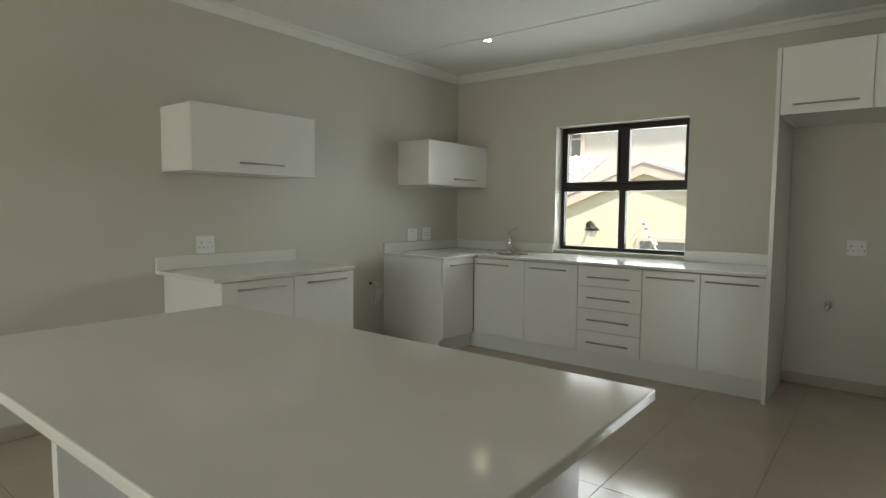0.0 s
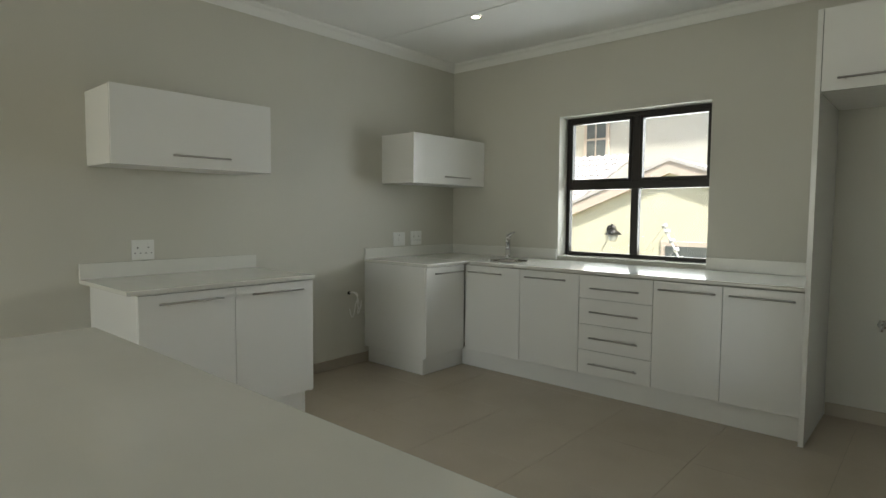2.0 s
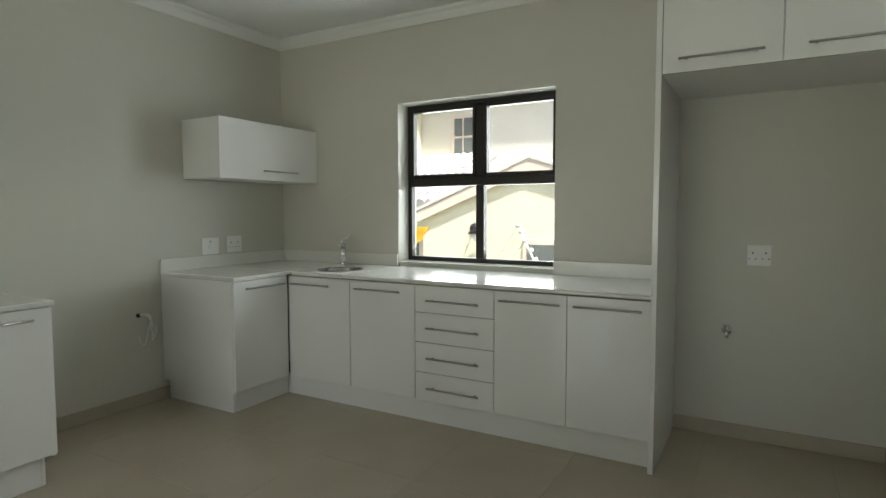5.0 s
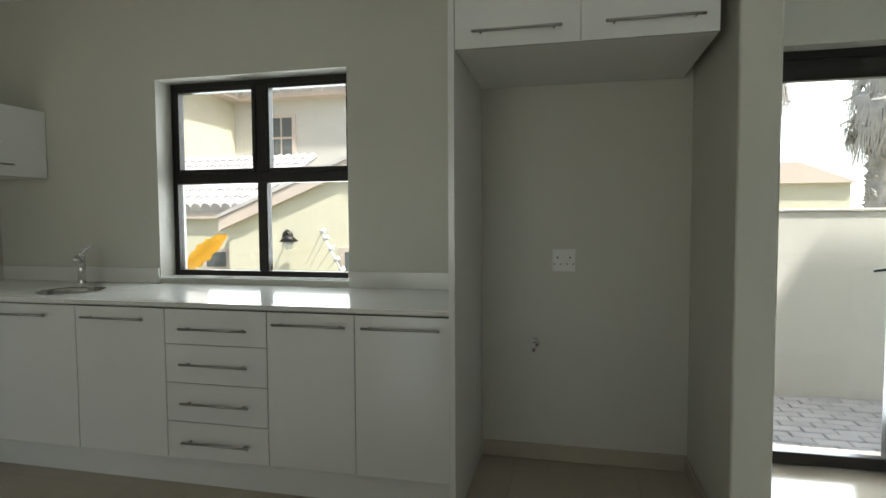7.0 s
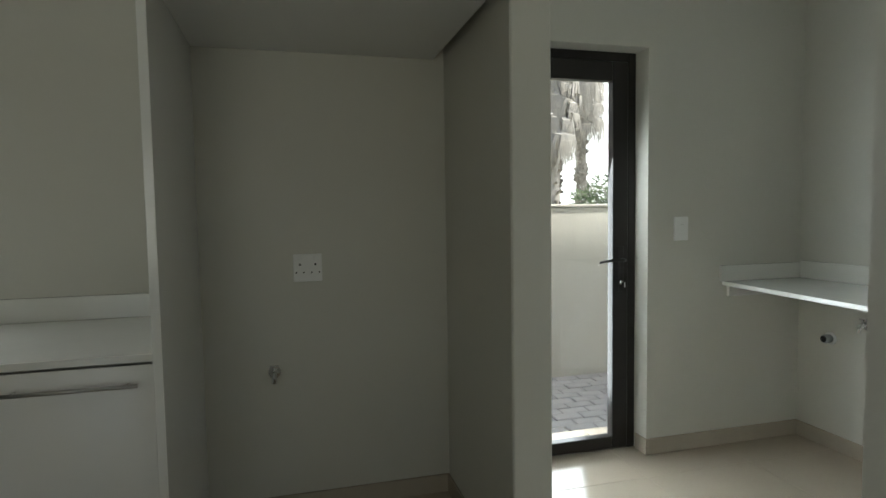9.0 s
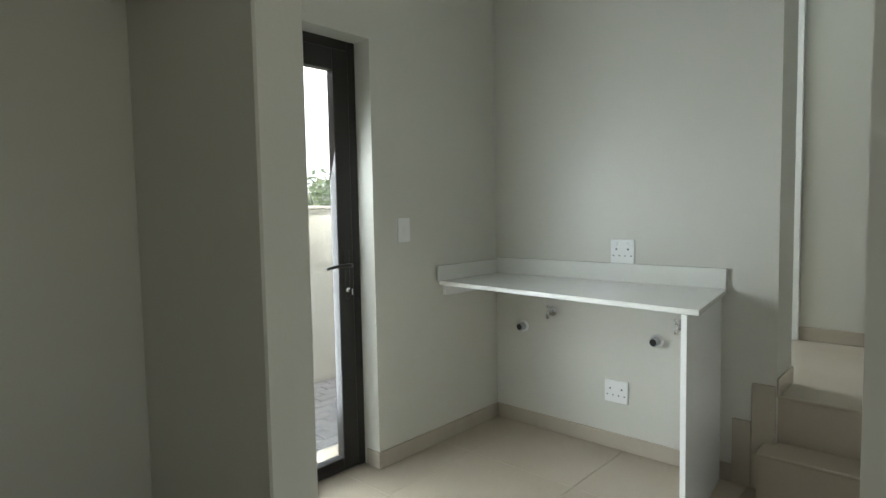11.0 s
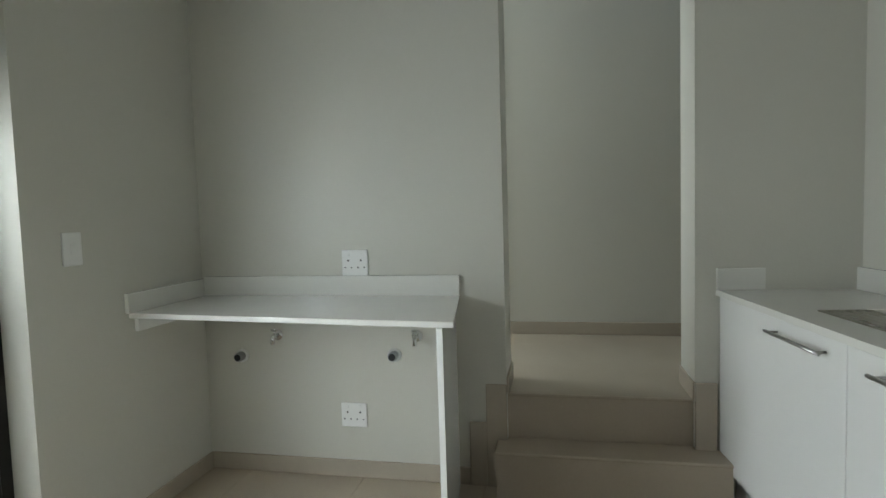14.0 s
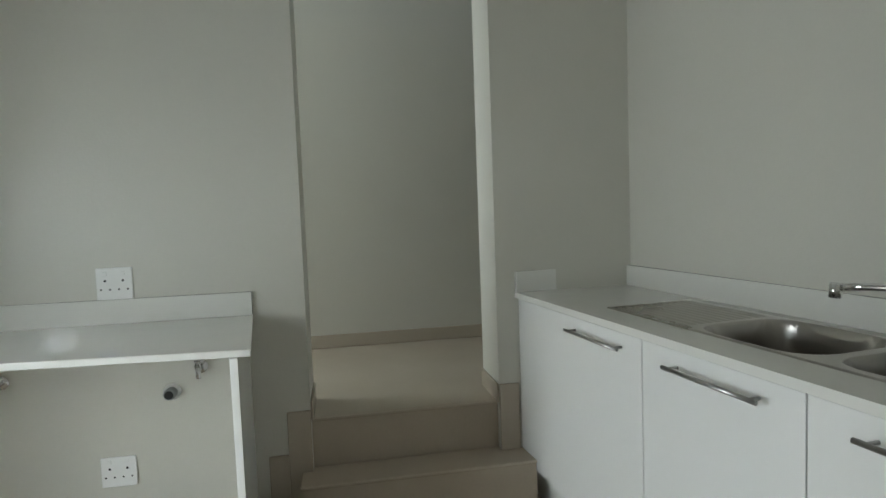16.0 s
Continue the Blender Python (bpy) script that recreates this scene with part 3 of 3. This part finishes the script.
M = SINK_AT
run = thing("sink_base_cabinet", "white gloss sink base unit with steel bar handles", "cabinet", (0, 0, 0))
run.matrix_world = M
sections = ((-0.873, -0.004, (-0.795, -0.47)), (-1.41, -0.873, (-1.315, -1.005)), (-1.96, -1.41, (-1.86, -1.53)))
part("body", b((-1.96, -0.545, ZB - 0.006), (-0.003, -0.034, 0.71)), CARCASS, run)
for x0, x1, h in sections:
    f = part("door", b((x0 + G, -0.033, ZB), (x1 - G, -0.015, 0.868), 0.0015), WHITE, run)
    bm = rod(bmesh.new(), (h[0], 0.017, 0.822), (h[1], 0.017, 0.822), 0.006)
    for s in (0.07, 0.93):
        px = h[0] + (h[1] - h[0]) * s
        rod(bm, (px, -0.015, 0.822), (px, 0.017, 0.822), 0.0045)
    part("handle", bm, STEEL, f, "brushed steel bar handle", True)
part("plinth", b((-1.96, -0.10, -0.025), (-0.005, -0.082, 0.146), 0.002), WHITE, run)

SX0, SX1, SY0, SY1 = -1.65, -0.52, -0.485, -0.125
ct = thing("sink_worktop", "white quartz worktop around the stainless sink", "worktop")
ct.matrix_world = M
for lo, hi in (((-1.965, SY1, 0.874), (-0.002, 0.0, 0.898)), ((-1.965, -0.548, 0.874), (-0.002, SY0, 0.898)),
               ((SX1, SY0, 0.874), (-0.002, SY1, 0.898)), ((-1.965, SY0, 0.874), (SX0, SY1, 0.898))):
    part("slab", b(lo, hi, 0.0), QUARTZ, ct)
part("upstand", b((-1.965, -0.548, 0.898), (-0.02, -0.530, 0.99), 0.002), QUARTZ, ct)
part("upstand", b((-0.022, -0.530, 0.898), (-0.004, 0.0, 0.99), 0.002), QUARTZ, ct)

sk = thing("kitchen_sink", "stainless steel inset sink with drainer and two bowls", "sink")
sk.matrix_world = M


def grid_sheet(bm, x0, x1, y0, y1, nx, ny, height):
    vs = [[bm.verts.new((x0 + (x1 - x0) * i / nx, y0 + (y1 - y0) * j / ny, height(x0 + (x1 - x0) * i / nx, y0 + (y1 - y0) * j / ny))) for j in range(ny + 1)] for i in range(nx + 1)]
    for i in range(nx):
        for j in range(ny):
            bm.faces.new((vs[i][j], vs[i + 1][j], vs[i + 1][j + 1], vs[i][j + 1]))
    return bm


def bowl_depth(x, y, cx, cy, hx, hy, depth):
    u, v = abs((x - cx) / hx), abs((y - cy) / hy)
    d = (u ** 4 + v ** 4) ** 0.25
    t = min(1, max(0, (1.0 - d) / 0.10))
    return -depth * t * t * (3 - 2 * t)


def sink_height(x, y):
    z = 0.9015
    e = min(x - SX0, SX1 - x, y - SY0, SY1 - y)
    if e < 0.004:
        return z - 0.006
    if -0.90 < x < -0.54 and -0.45 < y < -0.14:
        z += -0.004 + 0.0022 * math.cos((y + 0.14) * math.tau / 0.03)
    return z + bowl_depth(x, y, -1.115, -0.305, 0.19, 0.165, 0.16) + bowl_depth(x, y, -1.47, -0.305, 0.13, 0.15, 0.12)


part("bowls_and_drainer", grid_sheet(bmesh.new(), SX0, SX1, SY0, SY1, 230, 74, sink_height), SINK, sk, smooth=True)
part("drain", rod(bmesh.new(), (-1.115, -0.305, 0.744), (-1.115, -0.305, 0.749), 0.032, n=20), CHROME, sk)
st = thing("sink_tap", "chrome swivel sink mixer with a long low spout", "tap")
st.matrix_world = M @ pose(-1.47, -0.47, 0.8985)
part("body", rod(rod(bmesh.new(), (0, 0, 0), (0, 0, 0.012), 0.027, n=20), (0, 0, 0.01), (0, 0, 0.12), 0.021, n=20), CHROME, st, smooth=True)
part("spout", tube(bmesh.new(), [(0, 0, 0.11), (0.05, 0.02, 0.138), (0.12, 0.05, 0.145), (0.22, 0.09, 0.142), (0.27, 0.11, 0.136)], [0.012, 0.011, 0.010, 0.010, 0.011]), CHROME, st, smooth=True)
part("aerator", rod(bmesh.new(), (0.272, 0.111, 0.146), (0.275, 0.112, 0.110), 0.015, n=16), CHROME, st, smooth=True)
part("lever", tube(bmesh.new(), [(0, 0, 0.12), (0, 0, 0.15), (-0.02, 0.01, 0.165), (-0.08, 0.03, 0.185)], [0.021, 0.02, 0.012, 0.008]), CHROME, st, smooth=True)

# ---- outside ----
GZ = -0.12
bm = bmesh.new()
box(bm, (-400, 0.45, GZ - 0.4), (400, 800, GZ - 0.03))
box(bm, (-400, -800, GZ - 0.4), (400, -8.2, GZ - 0.03))
box(bm, (-400, -8.2, GZ - 0.4), (-0.25, 0.45, GZ - 0.03))
box(bm, (7.95, -8.2, GZ - 0.4), (400, 0.45, GZ - 0.03))
structure("ground", bm, LAWN, "dry brown-green ground around the house", "ground")
pave = structure("pavement", b((2.5, 0.46, GZ - 0.028), (9.0, 1.9, GZ - 0.012)), SAND, "grey cobble-paved back yard", "paving")
structure("door_step", b((DX0 - 0.1, DY + 0.2, GZ), (DX1 + 0.1, DY + 0.44, -0.01), 0.008), SKIRT, "tiled threshold outside the back door", "step")

bm = b((3.0, 1.9, GZ - 0.2), (16.0, 2.1, 1.325), 0.01)
box(bm, (3.0, 1.88, 1.325), (16.0, 2.12, 1.348), 0.006)
structure("yard_wall", bm, YARDWALL, "cream plastered boundary wall of the back yard", "wall")
bm = b((1.62, 1.5, GZ - 0.2), (3.0, 1.75, 0.70), 0.015)
box(bm, (1.60, 1.48, 0.70), (3.0, 1.77, 0.725), 0.008)
structure("low_wall", bm, YARDWALL, "low white plastered wall outside the window", "wall")
fence = thing("fence_bracket", "white angled electric-fence bracket with insulators and wires", "fence", (1.72, 1.6, 0.72))
part("arm", tube(bmesh.new(), [(0.06, 0, -0.01), (-0.17, -0.02, 0.45)], 0.011, 8), PLASTIC, fence, smooth=True)
for s in (0.25, 0.45, 0.65, 0.85, 0.98):
    p = Vector((0.06, 0, -0.01)).lerp(Vector((-0.17, -0.02, 0.45)), s)
    part("insulator", rod(bmesh.new(), p + Vector((-0.02, 0, 0.008)), p + Vector((0.026, 0, 0.03)), 0.017, 0.021, 10), PLASTIC, fence, smooth=True)
    part("wire", tube(bmesh.new(), [p + Vector((0.0, 0, 0.02)), p + Vector((-0.5 + 0.1 * s, 0.5, -0.30)), p + Vector((-1.6, 1.6, -0.75))], 0.0022, 5), STEEL, fence)

# gabled neighbour building: gable front with a raking fascia, and a lower tiled wing beside it
GY = 5.1
gab = thing("gabled_house", "cream plastered gabled house with tiled lower wing", "house", (0.5, GY, GZ))


def prism(pts, y0, y1):
    bm = bmesh.new()
    f, k = [bm.verts.new((x, y0, z)) for x, z in pts], [bm.verts.new((x, y1, z)) for x, z in pts]
    bm.faces.new(f)
    bm.faces.new(k[::-1])
    for i in range(len(pts)):
        j = (i + 1) % len(pts)
        bm.faces.new((f[i], k[i], k[j], f[j]))
    return bm


E0, ER, SL = -1.70, 0.35, 0.40
Z0 = 1.17
local(gab, "wall", prism([(E0, GZ), (2.8, GZ), (2.8, Z0), (ER, Z0 + (ER - E0) * SL), (E0, Z0)], GY, 9.5), CREAM)
local(gab, "fascia", prism([(E0 - 0.12, Z0 - 0.06), (ER, Z0 - 0.012 + (ER - E0) * SL), (2.92, Z0 - 0.06), (2.92, Z0 + 0.13), (ER, Z0 + 0.178 + (ER - E0) * SL), (E0 - 0.12, Z0 + 0.13)], GY - 0.10, GY - 0.002), FASCIA)
local(gab, "roof", prism([(E0 - 0.14, Z0 + 0.132), (ER, Z0 + 0.182 + (ER - E0) * SL), (2.94, Z0 + 0.132), (2.94, Z0 + 0.19), (ER, Z0 + 0.24 + (ER - E0) * SL), (E0 - 0.14, Z0 + 0.19)], GY - 0.12, 9.5), ROOF)
gw = local(gab, "window", b((0.22, GY - 0.03, 0.42), (1.5, GY - 0.002, 0.86), 0.004), FASCIA)
bm = b((0.30, GY - 0.040, 0.48), (1.42, GY - 0.031, 0.78))
bmesh.ops.transform(bm, matrix=gab.matrix_world.inverted(), verts=bm.verts[:])
part("pane", bm, DARKGLASS, gw)

wing = thing("tiled_wing", "low white outbuilding with a pale pantile roof", "house", (-4.4, 6, GZ))
local(wing, "wall", b((-7.5, 5.6, GZ), (E0 - 0.02, 9.2, 1.36)), CREAM)
local(wing, "fascia", b((-7.5, 5.50, 1.30), (E0 - 0.14, 5.598, 1.45), 0.004), FASCIA)
ww = local(wing, "window", b((-2.52, 5.57, 0.42), (-1.98, 5.598, 0.80), 0.004), FASCIA)
bm = b((-2.45, 5.562, 0.48), (-2.08, 5.569, 0.73))
bmesh.ops.transform(bm, matrix=wing.matrix_world.inverted(), verts=bm.verts[:])
part("pane", bm, DARKGLASS, ww)
for i in range(30):
    x = -7.4 + i * 0.19
    for j in range(8):
        y, z = 5.46 + j * 0.36, 1.47 + j * 0.145
        bm = bmesh.new()
        tube(bm, [(x + 0.1, y, z), (x + 0.1, y + 0.40, z + 0.145)], [0.10, 0.085], 8)
        local(wing, "roof_tile", bm, ROOF)

wl = thing("wall_lamp", "dark metal bracket wall lamp with glass bulb cover", "lamp", (-0.66, GY, 1.0))
part("backplate", rod(bmesh.new(), (0, 0, 0.03), (0, -0.03, 0.03), 0.085, n=18), BRONZE, wl, smooth=True)
part("arm", tube(bmesh.new(), [(0, -0.02, 0.03), (0.05, -0.16, 0.07), (0.11, -0.24, 0.12), (0.15, -0.26, 0.02)], 0.016, 8), BRONZE, wl, smooth=True)
part("shade", rod(bmesh.new(), (0.15, -0.26, -0.05), (0.15, -0.26, 0.05), 0.15, 0.03, 20), BRONZE, wl, smooth=True)
part("glass_cover", rod(bmesh.new(), (0.15, -0.26, -0.17), (0.15, -0.26, -0.05), 0.05, 0.09, 18), PLASTIC, wl, smooth=True)

# two-storey house behind
far = thing("rear_house", "tall cream double-storey house with tiled eaves", "house", (0, 12, GZ))
CX = -5.35
local(far, "wall", b((CX, 11, GZ), (5.5, 16, 4.45)), YARDWALL)
local(far, "wall", b((CX - 7, 7.6, GZ), (CX, 16, 4.45)), CREAM)
local(far, "fascia", b((CX, 10.6, 4.45), (5.9, 10.998, 4.62)), FASCIA)
local(far, "fascia", b((CX + 0.001, 7.2, 4.45), (CX + 0.4, 10.6, 4.62)), FASCIA)
for i in range(40):
    x = CX + 0.45 + i * 0.28
    local(far, "roof_tile", tube(bmesh.new(), [(x, 10.5, 4.66), (x, 13.2, 5.7)], [0.15, 0.14], 8), ROOF)
for i in range(14):
    y = 7.3 + i * 0.28
    local(far, "roof_tile", tube(bmesh.new(), [(CX + 0.5, y, 4.66), (CX - 2.2, y, 5.7)], [0.15, 0.14], 8), ROOF)
fw = local(far, "window", b((-4.30, 10.93, 2.78), (-3.52, 10.998, 4.08), 0.005), FASCIA)
for z0, z1 in ((2.90, 3.42), (3.48, 3.98)):
    for x0, x1 in ((-4.20, -3.95), (-3.90, -3.62)):
        bm = b((x0, 10.915, z0), (x1, 10.929, z1))
        bmesh.ops.transform(bm, matrix=far.matrix_world.inverted(), verts=bm.verts[:])
        part("pane", bm, DARKGLASS, fw)

hill = thing("hill_house", "distant sandy-yellow house beyond the boundary wall", "house", (12, 30, GZ))
local(hill, "wall", b((9.5, 30, GZ), (17.5, 36, 3.0)), CREAM)
local(hill, "roof", prism([(9.2, 3.0), (17.8, 3.0), (15, 4.1), (12, 4.1)], 29.7, 36.3), FASCIA)

# bright haze in the distance
HAZE = bpy.data.materials.new("sky_haze")
HAZE.use_nodes = True
hz_node = HAZE.node_tree.nodes["Principled BSDF"]
hz_node.inputs["Base Color"].default_value = (0.8, 0.8, 0.8, 1)
hz_node.inputs["Emission Color"].default_value = (0.95, 0.98, 1.0, 1)
hz_node.inputs["Emission Strength"].default_value = 1.5
structure("backdrop", b((-260, 180, -2), (320, 181, 150)), HAZE, "bright white hazy sky in the distance", "sky")

# banana leaf
ban = thing("banana_plant", "banana plant with one large yellow leaf", "plant", (-0.95, 3.0, GZ))
part("stem", tube(bmesh.new(), [(0, 0, 0), (0.02, 0, 0.4), (0.05, 0, 0.80)], [0.07, 0.05, 0.025]), LEAF, ban, smooth=True)
bm = bmesh.new()
spine = arc((0.02, 0, 0.80), (0.24, -0.03, 1.00), (0.66, -0.06, 1.22), 14)
rows = []
for i, p in enumerate(spine):
    t = i / 14
    w = 0.15 * math.sin(math.pi * min(1, t * 0.95 + 0.04)) ** 0.6 * (1 + 0.18 * math.sin(i * 2.3))
    rows.append([bm.verts.new(p + Vector((-0.35 * w, 0.35 * w, w * 0.75))), bm.verts.new(p + Vector((0, 0, -0.012))), bm.verts.new(p + Vector((0.35 * w, -0.3 * w, -w * 0.85)))])
for r, s in zip(rows, rows[1:]):
    for k in (0, 1):
        bm.faces.new((r[k], r[k + 1], s[k + 1], s[k]))
bmesh.ops.solidify(bm, geom=bm.faces[:], thickness=0.003)
part("leaf", bm, YELLOWLEAF, ban, smooth=True)

# palms and shrub beyond the yard wall
rng = random.Random(7)


def palm(x, y, trunk_r, skirt_z, top_z, lean):
    p = thing("palm_tree", "tall fan palm with a grey skirt of dead fronds", "tree", (x, y, GZ), "palms")
    bm = tube(bmesh.new(), [(lean * s, 0, s * top_z) for s in (0, 0.2, 0.4, 0.6, 0.8, 1)], [trunk_r * 1.25, trunk_r * 1.05, trunk_r, trunk_r * 0.95, trunk_r * 0.95, trunk_r * 0.9], 12)
    part("trunk", bm, BARK, p, smooth=True)
    bm = bmesh.new()
    for i in range(260):
        z = rng.uniform(0.4, skirt_z + 0.5)
        a = rng.uniform(0, math.tau)
        d = Vector((math.cos(a), math.sin(a), 0))
        c = Vector((lean * z / top_z, 0, z)) + d * trunk_r * 0.98
        t = Vector((-d.y, d.x, 0)) * rng.uniform(0.05, 0.09)
        tip = c + d * rng.uniform(0.06, 0.16) + Vector((0, 0, rng.uniform(0.05, 0.16)))
        vs = [bm.verts.new(v) for v in (c - t, c + t, c + t * 0.6 + Vector((0, 0, 0.12)), tip)]
        bm.faces.new((vs[0], vs[1], vs[3]))
        bm.faces.new((vs[1], vs[2], vs[3]))
    tagged(part("bark_stubs", bm, BARK, p), kind="stuff")
    for name, mat, n, drop, reach in (("dead_fronds", DEADLEAF, 170, 1.0, 0.95), ("green_fronds", LEAF, 46, -0.2, 1.5)):
        bm = bmesh.new()
        for i in range(n):
            a = rng.uniform(0, math.tau)
            d = Vector((math.cos(a), math.sin(a), 0))
            z0 = rng.uniform(skirt_z + 0.4, top_z) if name == "dead_fronds" else top_z + rng.uniform(-0.2, 0.2)
            base = Vector((lean * z0 / top_z, 0, z0)) + d * trunk_r * 0.8
            out = reach * rng.uniform(0.45, 1.0)
            if name == "dead_fronds":
                tip = base + d * out * 0.75 + Vector((0, 0, -rng.uniform(0.7, 1.5)))
                mid = base + d * out * 0.75 + Vector((0, 0, -0.15))
            else:
                tip = base + d * out + Vector((0, 0, rng.uniform(-0.4, 1.2)))
                mid = base + d * out * 0.5 + Vector((0, 0, 0.5))
            side = Vector((-d.y, d.x, 0))
            for f in range(-3, 4):
                q = mid.lerp(tip, 0.2)
                e = tip + side * f * 0.13 * rng.uniform(0.7, 1.2) + Vector((0, 0, -abs(f) * 0.03 + rng.uniform(-0.1, 0.1)))
                w = side * 0.022
                v = [bm.verts.new(k) for k in (base - w * 0.5, base + w * 0.5, q + side * f * 0.05 + w, e, q + side * f * 0.05 - w)]
                bm.faces.new(v)
        tagged(part(name, bm, mat, p), kind="stuff")


palm(11.45, 14.0, 0.30, 3.4, 6.2, 0.1)
palm(13.05, 14.8, 0.17, 4.0, 7.2, -0.15)
palm(9.6, 18.0, 0.26, 5.0, 8.0, 0.2)


def shrub(x, y, r, h, n, label):
    s = thing("shrub", label, "shrub", (x, y, GZ), "shrubs")
    bm = bmesh.new()
    for i in range(14):
        a = rng.uniform(0, math.tau)
        tube(bm, arc((0, 0, 0), (0.1 * math.cos(a), 0.1 * math.sin(a), h * 0.5), (r * 0.7 * math.cos(a), r * 0.7 * math.sin(a), h * rng.uniform(0.6, 0.95)), 4), [0.03, 0.025, 0.02, 0.014, 0.008], 6)
    part("branches", bm, BARK, s)
    bm = bmesh.new()
    for i in range(n):
        a, u = rng.uniform(0, math.tau), rng.random() ** 0.5
        z = h * (0.35 + 0.65 * rng.random())
        c = Vector((r * u * math.cos(a), r * u * math.sin(a), z * (1 - 0.3 * u)))
        d = Vector((rng.gauss(0, 1), rng.gauss(0, 1), rng.gauss(0.5, 0.8))).normalized()
        q = d.orthogonal().normalized() * 0.022
        l = rng.uniform(0.12, 0.26)
        bm.faces.new([bm.verts.new(k) for k in (c, c + d * l * 0.5 + q, c + d * l, c + d * l * 0.5 - q)])
    tagged(part("leaves", bm, LEAF, s), kind="stuff")


shrub(9.3, 6.6, 0.9, 2.35, 2600, "spiky green shrub behind the yard wall")
shrub(8.0, 4.1, 0.7, 1.95, 1600, "grey-green shrub behind the yard wall")
shrub(10.6, 7.2, 0.8, 2.5, 2000, "spiky green shrub behind the yard wall")

# ---- paving and tiles, piece by piece ----
paver_me = mesh_of("paver", b((-0.098, -0.048, -0.03), (0.098, 0.048, 0), 0.006), PAVER)
k = 0
for j in range(14):
    for i in range(22):
        x, y = 4.25 + i * 0.204 + (0.102 if j % 2 else 0), 0.50 + j * 0.102
        if y > 1.86 or k >= 300:
            continue
        k += 1
        p = new("paver", paver_me)
        p.parent = pave
        p.matrix_world = pose(x, y, GZ + rng.uniform(-0.004, 0.003), rng.uniform(-1, 1), rng.uniform(-1, 1), rng.uniform(-0.8, 0.8))

TS = 0.6
tile_me = mesh_of("tile", b((-TS / 2 + 0.0008, -TS / 2 + 0.0008, -0.009), (TS / 2 - 0.0008, TS / 2 - 0.0008, 0), 0.0008), TILE)
for i in range(11):
    for j in range(14):
        x, y = 0.1 + i * TS, -8.0 + j * TS + 0.35
        if x > T + 0.1 or y > 0.3:
            continue
        t = new("tile", tile_me)
        t.parent = floor
        t.matrix_world = pose(x, y, rng.uniform(-0.0003, 0.0003))
